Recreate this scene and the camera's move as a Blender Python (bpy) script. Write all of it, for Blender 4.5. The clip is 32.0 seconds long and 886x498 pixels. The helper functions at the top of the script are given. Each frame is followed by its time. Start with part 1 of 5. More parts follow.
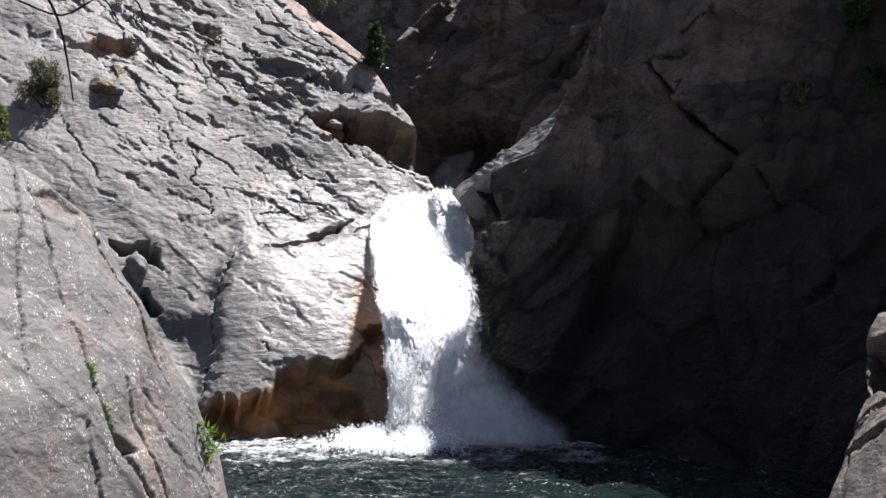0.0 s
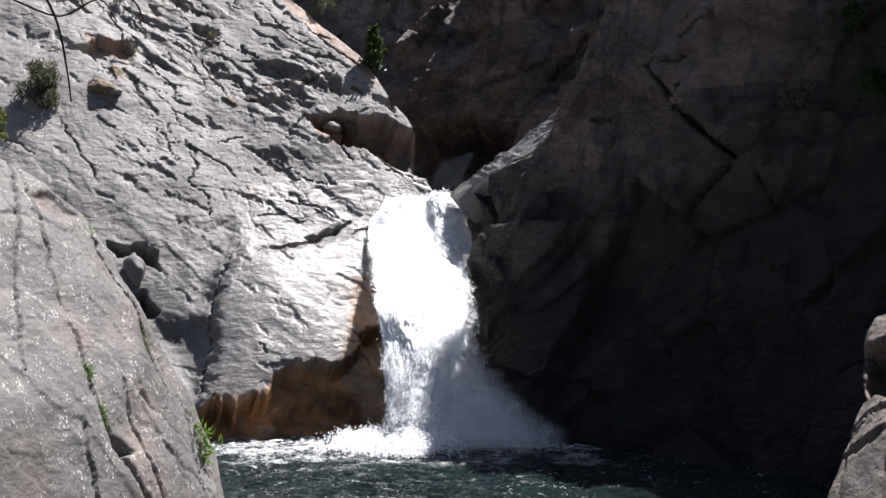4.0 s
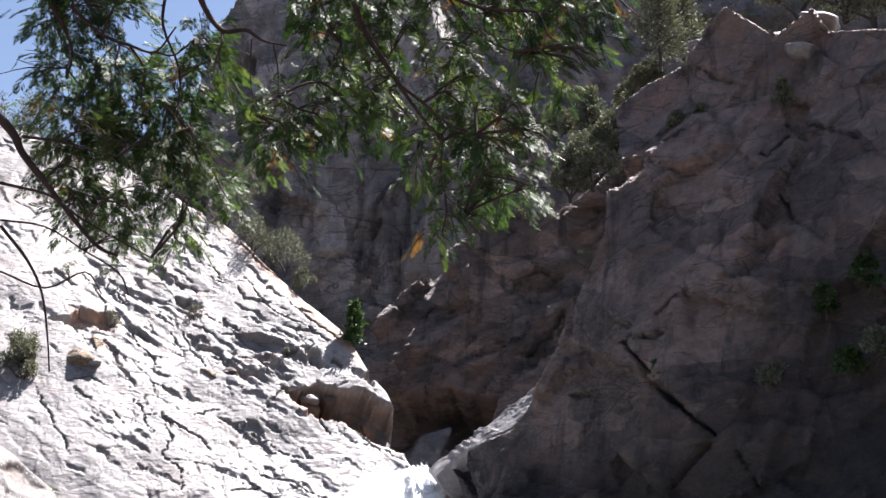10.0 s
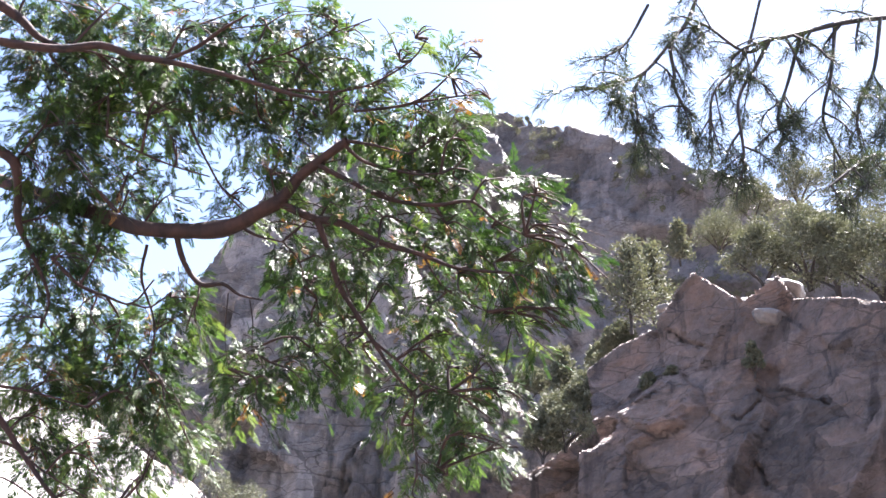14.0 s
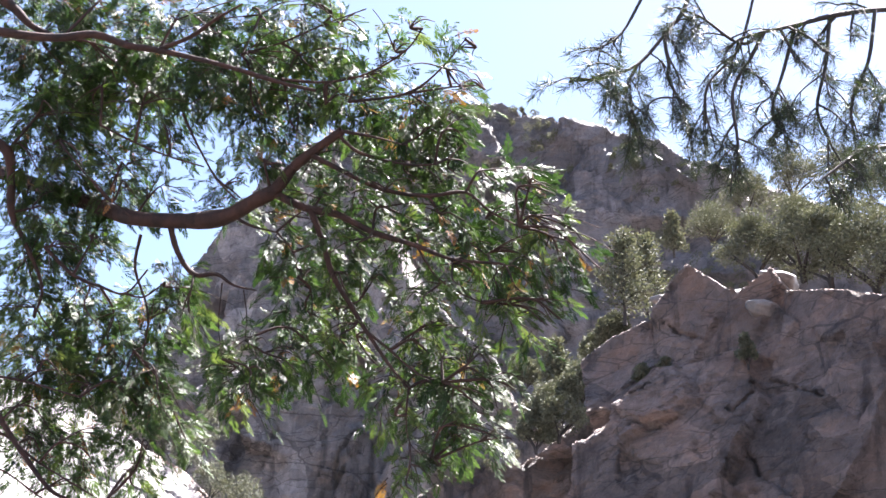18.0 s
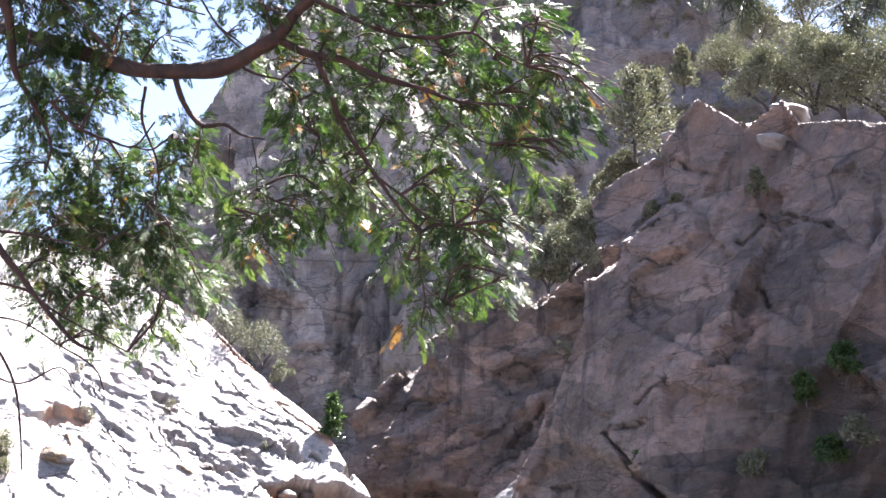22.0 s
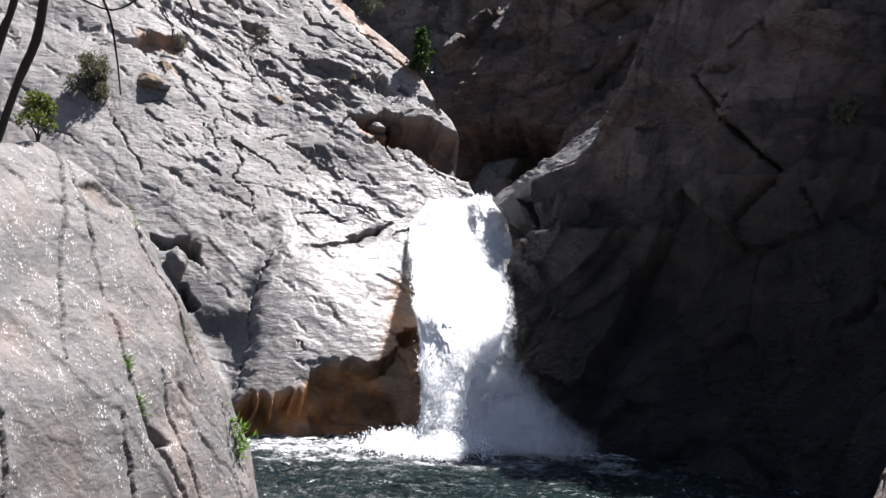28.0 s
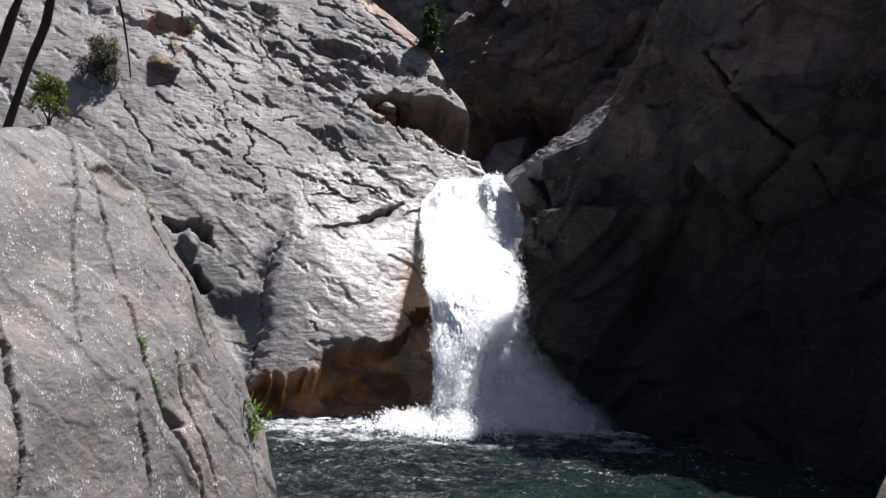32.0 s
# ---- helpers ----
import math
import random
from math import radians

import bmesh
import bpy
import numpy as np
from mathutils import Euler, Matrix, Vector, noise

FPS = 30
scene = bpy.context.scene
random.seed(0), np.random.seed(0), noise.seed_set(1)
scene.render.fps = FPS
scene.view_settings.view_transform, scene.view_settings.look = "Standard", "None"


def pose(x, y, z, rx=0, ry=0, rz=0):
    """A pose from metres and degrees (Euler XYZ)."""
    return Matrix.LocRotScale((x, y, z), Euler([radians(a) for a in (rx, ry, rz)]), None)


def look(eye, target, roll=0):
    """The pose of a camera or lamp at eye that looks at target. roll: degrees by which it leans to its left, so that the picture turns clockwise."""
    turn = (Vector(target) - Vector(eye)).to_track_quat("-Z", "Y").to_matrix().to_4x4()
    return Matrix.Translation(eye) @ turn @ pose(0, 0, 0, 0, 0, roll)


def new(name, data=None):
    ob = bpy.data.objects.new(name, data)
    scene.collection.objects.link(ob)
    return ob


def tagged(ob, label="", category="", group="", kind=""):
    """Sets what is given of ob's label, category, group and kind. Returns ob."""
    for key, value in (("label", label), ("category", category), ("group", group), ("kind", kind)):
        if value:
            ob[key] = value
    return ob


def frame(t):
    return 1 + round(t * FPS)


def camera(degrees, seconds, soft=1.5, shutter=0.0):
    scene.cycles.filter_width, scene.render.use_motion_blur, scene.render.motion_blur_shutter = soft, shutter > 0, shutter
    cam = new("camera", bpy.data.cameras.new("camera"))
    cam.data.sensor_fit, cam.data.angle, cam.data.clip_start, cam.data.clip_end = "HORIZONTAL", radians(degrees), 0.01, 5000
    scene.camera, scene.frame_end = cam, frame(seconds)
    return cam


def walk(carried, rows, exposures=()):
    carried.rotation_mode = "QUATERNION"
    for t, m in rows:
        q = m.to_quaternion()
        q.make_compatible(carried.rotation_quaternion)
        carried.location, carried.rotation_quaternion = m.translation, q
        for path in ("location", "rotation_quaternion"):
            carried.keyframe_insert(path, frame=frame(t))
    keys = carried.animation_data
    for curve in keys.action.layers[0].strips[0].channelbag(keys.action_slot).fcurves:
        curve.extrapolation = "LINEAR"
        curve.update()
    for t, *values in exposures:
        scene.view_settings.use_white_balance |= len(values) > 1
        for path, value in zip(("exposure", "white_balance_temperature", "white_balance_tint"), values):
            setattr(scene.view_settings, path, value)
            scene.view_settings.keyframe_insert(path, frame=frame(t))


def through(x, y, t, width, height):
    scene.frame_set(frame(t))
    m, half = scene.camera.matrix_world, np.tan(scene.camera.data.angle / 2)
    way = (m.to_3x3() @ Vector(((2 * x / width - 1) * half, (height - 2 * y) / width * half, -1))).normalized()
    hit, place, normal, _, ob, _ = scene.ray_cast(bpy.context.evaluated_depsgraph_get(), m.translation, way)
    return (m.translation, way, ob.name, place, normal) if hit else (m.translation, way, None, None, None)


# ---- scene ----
cam = camera(42.0, 32.0)
EYE = (0.0, 0.0, 7.0)
# seconds, heading, tilt, lean
PATH = [
    (0.0, 0.00, -0.00, 0.00), (0.5, -0.12, -0.11, 0.01), (1.0, -0.19, 0.13, -0.02), (1.5, -0.13, 0.42, -0.35), (2.0, 0.01, 0.50, -0.36),
    (2.5, -0.02, 0.25, -0.15), (4.5, -0.14, 0.11, -0.18), (5.0, -0.31, 0.32, 0.12), (5.5, -0.55, 0.38, 0.39), (6.0, -0.70, 0.64, 0.95),
    (6.5, -0.56, 0.92, 1.08), (7.0, -0.28, 0.93, 0.80), (7.5, -0.17, 2.52, 0.56), (8.0, -0.28, 5.01, 0.13), (8.5, -0.36, 7.13, -0.14),
    (9.0, -0.54, 9.15, -0.49), (9.5, -0.74, 11.17, -0.76), (10.0, -1.20, 13.67, -0.63), (10.5, -1.41, 15.45, -0.54), (11.0, -1.83, 18.18, -0.75),
    (11.5, -2.34, 20.91, -1.35), (12.0, -2.50, 22.79, -1.35), (12.5, -2.54, 24.16, -1.29), (13.0, -2.45, 25.05, -1.20), (13.5, -2.64, 25.88, -1.20),
    (14.0, -2.87, 26.42, -1.28), (14.5, -3.09, 26.50, -1.43), (16.5, -3.10, 26.59, -0.94), (17.0, -3.13, 26.36, -1.09), (17.5, -3.24, 26.11, -1.44),
    (18.0, -3.21, 25.97, -1.30), (18.5, -2.94, 25.68, -0.90), (19.0, -3.05, 25.78, -0.77), (19.5, -3.08, 25.42, -0.59), (20.0, -3.08, 24.50, -0.52),
    (20.5, -2.90, 22.98, -0.47), (21.0, -2.64, 21.88, -0.06), (21.5, -2.42, 20.19, 0.11), (22.0, -2.10, 18.20, 0.12), (22.5, -1.52, 15.66, 0.08),
    (23.0, -1.23, 13.99, -0.01), (23.5, -1.09, 12.72, -0.13), (24.0, -0.76, 11.27, -0.45), (24.5, -0.41, 9.75, -0.92), (25.0, 0.01, 8.03, -0.96),
    (25.5, 0.53, 6.49, -1.15), (26.0, 1.01, 5.16, -1.37), (26.5, 1.51, 3.78, -2.11), (28.5, 2.06, -0.20, -2.03), (29.0, 2.29, -0.25, -1.92),
    (29.5, 2.40, -0.46, -2.09), (30.0, 2.44, -0.53, -2.18), (30.5, 2.37, -0.66, -2.02), (31.0, 2.42, -0.66, -1.90), (31.5, 2.41, -0.84, -1.82),
    (32.0, 2.46, -0.78, -1.63),
]
walk(cam, [(t, pose(*EYE, 90 + tilt, lean, head)) for t, head, tilt, lean in PATH],
     exposures=[(t, stops, 6500, 14 + 2.6 * max(0, stops - 1.3)) for t, stops in (
         (0.0, 1.3), (7.2, 1.3), (8.0, 1.5), (9.0, 1.75), (10.0, 2.35), (11.0, 2.95), (12.0, 3.5), (13.0, 3.7), (14.5, 3.68), (17.0, 3.42),
         (19.0, 3.38), (21.0, 3.66), (22.0, 3.72), (23.0, 3.75), (24.0, 3.65), (25.0, 3.4), (26.0, 2.9), (26.5, 2.55), (28.5, 1.35), (29.5, 1.25), (31.0, 1.05), (32.0, 1.05))])

# ---- light ----
SUN = Vector((0.365, 0.225, 0.92)).normalized()
sun = new("sun", bpy.data.lights.new("sun", "SUN"))
sun.data.energy, sun.data.angle, sun.data.color = 4.4, radians(0.55), (1.0, 0.985, 0.96)
sun.matrix_world = look((0, 0, 80), Vector((0, 0, 80)) - SUN)
world = bpy.data.worlds.new("world")
scene.world = world
world.use_nodes = True
sky = world.node_tree.nodes.new("ShaderNodeTexSky")
sky.sky_type, sky.sun_disc = "NISHITA", False
sky.sun_elevation, sky.sun_rotation = math.asin(SUN.z), math.atan2(SUN.x, SUN.y)
world.node_tree.nodes["Background"].inputs["Strength"].default_value = 0.036
world.node_tree.links.new(sky.outputs[0], world.node_tree.nodes["Background"].inputs["Color"])


# ---- materials ----
class Nodes:
    """Short hand for building a node material."""

    def __init__(self, name):
        self.material = bpy.data.materials.new(name)
        self.material.use_nodes = True
        self.tree = self.material.node_tree
        self.out = self.tree.nodes["Material Output"]
        self.shader = self.tree.nodes["Principled BSDF"]
        self.place = self.add("ShaderNodeTexCoord").outputs["Object"]

    def add(self, kind, **values):
        node = self.tree.nodes.new(kind)
        for key, value in values.items():
            self.feed(node.inputs[key.replace("_", " ")], value)
        return node

    def feed(self, socket, value):
        if isinstance(value, bpy.types.NodeSocket):
            self.tree.links.new(value, socket)
        elif isinstance(value, tuple) and len(value) == 3 and socket.type == "RGBA":
            socket.default_value = (*value, 1)
        else:
            socket.default_value = value

    def stretch(self, scale, place=None):
        return self.add("ShaderNodeMapping", Vector=place or self.place, Scale=scale).outputs[0]

    def noise(self, scale, detail=5.0, rough=0.55, place=None, distortion=0.0):
        return self.add("ShaderNodeTexNoise", Vector=place or self.place, Scale=scale, Detail=detail, Roughness=rough, Distortion=distortion).outputs["Fac"]

    def ramp(self, value, low, high, a=0.0, b=1.0):
        node = self.add("ShaderNodeMapRange", Value=value, From_Min=low, From_Max=high, To_Min=a, To_Max=b)
        return node.outputs[0]

    def mix(self, factor, a, b, blend="MIX"):
        node = self.tree.nodes.new("ShaderNodeMix")
        node.data_type, node.blend_type = "RGBA", blend
        self.feed(node.inputs[0], factor), self.feed(node.inputs[6], a), self.feed(node.inputs[7], b)
        return node.outputs[2]

    def math(self, operation, a, b=0.0):
        node = self.tree.nodes.new("ShaderNodeMath")
        node.operation = operation
        self.feed(node.inputs[0], a), self.feed(node.inputs[1], b)
        return node.outputs[0]

    def attribute(self, name):
        node = self.tree.nodes.new("ShaderNodeAttribute")
        node.attribute_name = name
        return node.outputs["Fac"]

    def bump(self, height, strength, distance, normal=None):
        node = self.add("ShaderNodeBump", Height=height, Strength=strength, Distance=distance)
        if normal:
            self.feed(node.inputs["Normal"], normal)
        return node.outputs[0]

    def set(self, **values):
        for key, value in values.items():
            self.feed(self.shader.inputs[key.replace("_", " ")], value)
        return self.material


def granite(name, light, dark, warm, streaks, size=1.0, flecks=0.5, gloss=0.62, relief=0.2, shiny=0.5, spread=(0.46, 0.64), fine=1.0, stain_shade=(0.12, 0.062, 0.028), broken=0.5, shape=(0.6, 0.9, 1.3), spots=0.32, wavy=0.35):
    """Weathered granite: mottled, speckled, with dark water streaks down the dip and warm patches; size scales the pattern."""
    n = Nodes(name)
    big = n.noise(0.22 / size, 6.0, 0.6, distortion=0.6)
    colour = n.mix(n.ramp(big, 0.36, 0.66), dark, light)
    colour = n.mix(n.ramp(n.noise(0.6 / size, 5.0, 0.6), 0.5, 0.68, 0.0, 0.6), colour, warm)
    run = n.noise(1.0 / size, 6.0, 0.62, place=n.stretch((1.5, 1.5, 0.14)))
    colour = n.mix(n.ramp(run, 0.53, 0.67, 0.0, streaks), colour, tuple(0.3 * c for c in dark))
    mid = n.noise(4.5 / size, 8.0, 0.68)
    colour = n.mix(1.0, colour, n.mix(n.ramp(mid, 0.3, 0.7), (0.74, 0.74, 0.74), (1.15, 1.15, 1.15)), "MULTIPLY")
    grain = n.noise(38.0 / size, 3.0, 0.7)
    colour = n.mix(1.0, colour, n.mix(n.ramp(grain, 0.35, 0.65), (0.88, 0.88, 0.88), (1.1, 1.1, 1.1)), "MULTIPLY")
    cells = n.add("ShaderNodeTexVoronoi", Vector=n.stretch((1.0, 1.6, 0.55)), Scale=15.0 / size)
    pale = n.math("LESS_THAN", cells.outputs["Distance"], n.ramp(n.noise(3.0 / size, 5.0, 0.65), 0.4, 0.68, 0.02, spots))
    colour = n.mix(n.math("MULTIPLY", pale, flecks), colour, (0.78, 0.77, 0.74))
    # Stain of slab and outcrop; on cliff and shore boulder, painted shade.
    spot = n.math("MULTIPLY", n.attribute("stain_shade"), n.ramp(n.noise(1.6, 6.0, 0.65, place=n.stretch((1.0, 1.0, 0.35))), 0.25, 0.5, 0.55, 1.0))
    brown = n.mix(n.ramp(n.noise(0.9, 5.0), 0.4, 0.62), stain_shade, tuple(min(1, c * f) for c, f in zip(stain_shade, (2.6, 2.2, 1.5))))
    colour = n.mix(spot, colour, brown)
    # Dark rock patches; also shade painted into recesses and the lower cliff.
    varnish_shade = n.math("MULTIPLY", n.attribute("dark"), n.ramp(n.noise(1.2 / size, 7.0, 0.65, place=n.stretch((1.0, 1.0, 0.5))), 0.28, 0.5, 0.35, 1.0))
    colour = n.mix(varnish_shade, colour, (0.022, 0.019, 0.018))
    wet = n.attribute("wet")
    shine = n.math("MULTIPLY", wet, n.ramp(n.noise(1.4, 6.0, 0.65, place=n.stretch((1.0, 1.0, 0.4))), 0.26, 0.5))
    rough_value = n.mix(shine, (gloss, gloss, gloss), (0.34, 0.34, 0.34))
    gleam = n.mix(shine, (shiny, shiny, shiny), (0.6, 0.6, 0.6))
    warp = n.add("ShaderNodeVectorMath", **{})
    warp.operation = "MULTIPLY_ADD"
    n.feed(warp.inputs[0], n.add("ShaderNodeTexNoise", Vector=n.place, Scale=1.1 / size, Detail=6.0, Roughness=0.6).outputs["Color"])
    warp.inputs[1].default_value = (1.1 * size * wavy,) * 3
    n.feed(warp.inputs[2], n.place)
    lines = 0.0
    for scale, lean, thin in ((0.55, 0.6, 0.035), (1.5, 0.75, 0.045), (0.9, -0.5, 0.03)):
        turned = n.add("ShaderNodeMapping", Vector=warp.outputs[0], Rotation=(0.0, lean, 0.0), Scale=(0.45, 0.8, 1.7)).outputs[0]
        split = n.add("ShaderNodeTexVoronoi", Vector=turned, Scale=scale / size)
        split.feature = "DISTANCE_TO_EDGE"
        thin_here = n.math("MULTIPLY", n.ramp(n.noise(0.5 * scale / size, 4.0, 0.6, place=turned), *spread), thin)
        edge = n.math("LESS_THAN", split.outputs["Distance"], thin_here)
        lines = n.math("MAXIMUM", lines, edge) if lines else edge
    colour = n.mix(n.math("MULTIPLY", lines, 0.5), colour, (0.03, 0.027, 0.025))
    drift = n.add("ShaderNodeMapping", Vector=warp.outputs[0], Rotation=(0.0, 0.6, 0.0), Scale=(0.4, 0.7, 1.5)).outputs[0]
    sheets = n.math("MULTIPLY", n.math("ABSOLUTE", n.math("SUBTRACT", n.noise(1.1 / size, 5.0, 0.55, place=drift), 0.5)), 2.2)
    flake = n.math("MULTIPLY", n.math("ABSOLUTE", n.math("SUBTRACT", n.noise(3.2 / size, 5.0, 0.6, place=drift), 0.5)), -0.9)
    height = n.math("ADD", n.math("ADD", n.math("ADD", sheets, flake), n.math("MULTIPLY", n.noise(6.0 / size, 10.0, 0.7), fine)), n.math("MULTIPLY", grain, 0.06))
    for scale, share in ((0.7, 1.0), (1.9, 0.45), (5.0, 0.2)):
        where = n.add("ShaderNodeMapping", Vector=warp.outputs[0], Rotation=(0.0, 0.6, 0.0), Scale=shape).outputs[0]
        cell = n.add("ShaderNodeTexVoronoi", Vector=where, Scale=scale / size)
        offset = n.add("ShaderNodeVectorMath")
        offset.operation = "SUBTRACT"
        n.feed(offset.inputs[0], where), n.feed(offset.inputs[1], cell.outputs["Position"])
        lean = n.add("ShaderNodeVectorMath")
        lean.operation = "SUBTRACT"
        n.feed(lean.inputs[0], cell.outputs["Color"])
        lean.inputs[1].default_value = (0.5, 0.5, 0.5)
        face = n.add("ShaderNodeVectorMath")
        face.operation = "DOT_PRODUCT"
        n.feed(face.inputs[0], offset.outputs[0]), n.feed(face.inputs[1], lean.outputs[0])
        step = n.math("ADD", n.math("MULTIPLY", face.outputs["Value"], 2.2 / size), n.math("MULTIPLY", n.ramp(cell.outputs["Color"], 0.0, 1.0), 0.5 * share))
        height = n.math("ADD", height, n.math("MULTIPLY", step, broken))
        dim, full = 1 - 0.42 * broken * share, 1 + 0.3 * broken * share
        colour = n.mix(1.0, colour, n.mix(n.ramp(cell.outputs["Color"], 0.25, 0.75), (dim, dim, dim), (full, 0.99 * full, 0.98 * full)), "MULTIPLY")
    height = n.math("SUBTRACT", height, n.math("MULTIPLY", lines, 0.35))
    bump = n.bump(height, 1.0, relief * size)
    return n.set(Base_Color=colour, Roughness=rough_value, Normal=bump, Specular_IOR_Level=gleam)


GRANITE = granite("pale_granite", (0.24, 0.231, 0.227), (0.145, 0.141, 0.14), (0.25, 0.212, 0.195), 0.3, 1.0, 0.12, gloss=0.56, relief=0.055, shiny=0.45, spread=(0.6, 0.76), fine=0.5, broken=0.3, shape=(0.35, 0.8, 1.6), stain_shade=(0.14, 0.07, 0.029))
SPECKLED = granite("speckled_granite", (0.2, 0.19, 0.184), (0.118, 0.114, 0.112), (0.24, 0.186, 0.163), 0.25, 0.5, 0.6, relief=0.045, spread=(0.66, 0.8), broken=0.22, spots=0.4)
# The stain colour here is near-black: it paints the lower cliff's shade.
CLIFF = granite("brown_granite", (0.262, 0.203, 0.178), (0.118, 0.099, 0.093), (0.28, 0.175, 0.125), 0.8, 1.2, 0.04, relief=0.3, spread=(0.5, 0.7), broken=0.8, stain_shade=(0.022, 0.02, 0.0195))
FAR = granite("grey_granite", (0.39, 0.366, 0.357), (0.21, 0.202, 0.205), (0.35, 0.28, 0.225), 0.8, 2.2, 0.0, relief=0.34, spread=(0.48, 0.68), broken=0.9, shape=(1.0, 1.0, 0.6), stain_shade=(0.05, 0.045, 0.04))
# The blue of distant haze is mixed into this base colour.
MOUNTAIN = granite("hazy_granite", (0.26, 0.258, 0.275), (0.15, 0.15, 0.165), (0.25, 0.215, 0.2), 0.6, 5.0, 0.0, relief=0.3, spread=(0.5, 0.7), broken=0.6, shape=(1.0, 1.0, 0.6))
SHORE = granite("shore_granite", (0.25, 0.215, 0.19), (0.14, 0.125, 0.115), (0.28, 0.205, 0.16), 0.4, 0.5, 0.2, relief=0.12, broken=0.5)
TAN = granite("tan_granite", (0.32, 0.25, 0.16), (0.2, 0.14, 0.09), (0.33, 0.22, 0.12), 0.3, 0.5, 0.1)


def water_material():
    n = Nodes("pool_water")
    deep = n.mix(n.ramp(n.noise(0.25, 3.0), 0.35, 0.7), (0.005, 0.0105, 0.0105), (0.012, 0.021, 0.0205))
    foam = n.math("MULTIPLY", n.attribute("foam"), n.ramp(n.noise(2.6, 9.0, 0.72, place=n.stretch((0.6, 1.2, 1.0)), distortion=0.8), 0.42, 0.6))
    flecks = n.math("MULTIPLY", n.attribute("flecks"), n.ramp(n.noise(4.5, 6.0, 0.7, place=n.stretch((0.5, 1.1, 1.0)), distortion=1.2), 0.58, 0.68))
    foam = n.math("MAXIMUM", foam, flecks)
    colour = n.mix(foam, deep, (0.8, 0.82, 0.83))
    rough_value = n.mix(foam, (0.03, 0.03, 0.03), (0.8, 0.8, 0.8))
    swell = n.bump(n.noise(1.1, 3.0, 0.6, place=n.stretch((0.6, 1.3, 1.0)), distortion=0.6), 1.0, 0.42)
    ripple = n.bump(n.noise(3.4, 4.0, 0.62, place=n.stretch((0.8, 1.3, 1.0)), distortion=0.7), 1.0, 0.2, swell)
    return n.set(Base_Color=colour, Roughness=rough_value, Normal=ripple, IOR=1.33)


WATER = water_material()


def falling_material(name, thin, streak, body=1.0, across_share=0.4, lift=1.0):
    """White water: scattering droplets with gaps, thinner where the mesh says so; droplets send on light from above (lift)."""
    n = Nodes(name)
    place = n.stretch((1.6, 1.6, streak))
    strands = n.noise(2.2, 9.0, 0.72, place=place, distortion=0.35)
    drops = n.noise(14.0, 4.0, 0.7, place=n.stretch((1.0, 1.0, 0.5)))
    cover = n.math("ADD", n.math("ADD", n.attribute("cover"), n.math("MULTIPLY", n.math("SUBTRACT", strands, 0.5), thin)),
                   n.math("MULTIPLY", n.math("SUBTRACT", drops, 0.5), thin * 0.5))
    cover = n.math("MULTIPLY", n.ramp(cover, 0.25, 0.75), body)
    n.tree.nodes.remove(n.shader)
    white = n.mix(n.ramp(strands, 0.35, 0.6), (0.8, 0.83, 0.86), (0.95, 0.96, 0.97))
    normal = n.bump(n.math("ADD", strands, n.math("MULTIPLY", drops, 0.35)), 0.45, 0.25)
    lifted = n.add("ShaderNodeVectorMath")
    n.feed(lifted.inputs[0], normal)
    lifted.inputs[1].default_value = (0.3, -0.1, lift)
    level = n.add("ShaderNodeVectorMath")
    level.operation = "NORMALIZE"
    n.feed(level.inputs[0], lifted.outputs[0])
    diffuse = n.add("ShaderNodeBsdfDiffuse", Color=white, Normal=level.outputs[0])
    across = n.add("ShaderNodeBsdfTranslucent", Color=white)
    half = n.add("ShaderNodeMixShader", Fac=across_share)
    n.tree.links.new(diffuse.outputs[0], half.inputs[1]), n.tree.links.new(across.outputs[0], half.inputs[2])
    clear = n.add("ShaderNodeBsdfTransparent")
    last = n.add("ShaderNodeMixShader", Fac=cover)
    n.tree.links.new(clear.outputs[0], last.inputs[1]), n.tree.links.new(half.outputs[0], last.inputs[2])
    n.tree.links.new(last.outputs[0], n.out.inputs["Surface"])
    return n.material


STREAM = falling_material("white_water", 2.0, 0.22, 1.0, 0.3)
CLOTS = falling_material("white_clots", 0.6, 0.5, 1.0, 0.15, 0.5)
VEIL = falling_material("falling_spray", 1.3, 0.3, 0.85, 0.55)
MIST = falling_material("drifting_mist", 0.35, 0.7, 0.75, 0.55)


# ---- noise and shape helpers ----
def lattice(ix, iy, iz, seed):
    n = (ix * 374761393 + iy * 668265263 + iz * 1442695041 + seed * 974711) & 0xFFFFFFFF
    n = ((n ^ (n >> 13)) * 1274126177) & 0xFFFFFFFF
    n = n ^ (n >> 16)
    return (n & 0xFFFF) / 32767.5 - 1.0


def rough(p, seed=0):
    """Smooth value noise, -1 to 1, at points p (n, 3)."""
    i = np.floor(p).astype(np.int64)
    f = p - i
    f = f * f * f * (f * (f * 6 - 15) + 10)
    total = 0.0
    for dx in (0, 1):
        for dy in (0, 1):
            for dz in (0, 1):
                w = (f[:, 0] if dx else 1 - f[:, 0]) * (f[:, 1] if dy else 1 - f[:, 1]) * (f[:, 2] if dz else 1 - f[:, 2])
                total = total + w * lattice(i[:, 0] + dx, i[:, 1] + dy, i[:, 2] + dz, seed)
    return total


def fractal(p, octaves=4, seed=0, gain=0.5):
    total, amp = 0.0, 1.0
    for k in range(octaves):
        total = total + amp * rough(p * 2.03 ** k + 17.3 * k, seed + k)
        amp *= gain
    return total


def facets(q, tilt, step, seed):
    """Broken rock: flat cells, each with its own tilt and step; q (n, 2) in cell widths. Height and nearness to a joint."""
    i = np.floor(q).astype(np.int64)
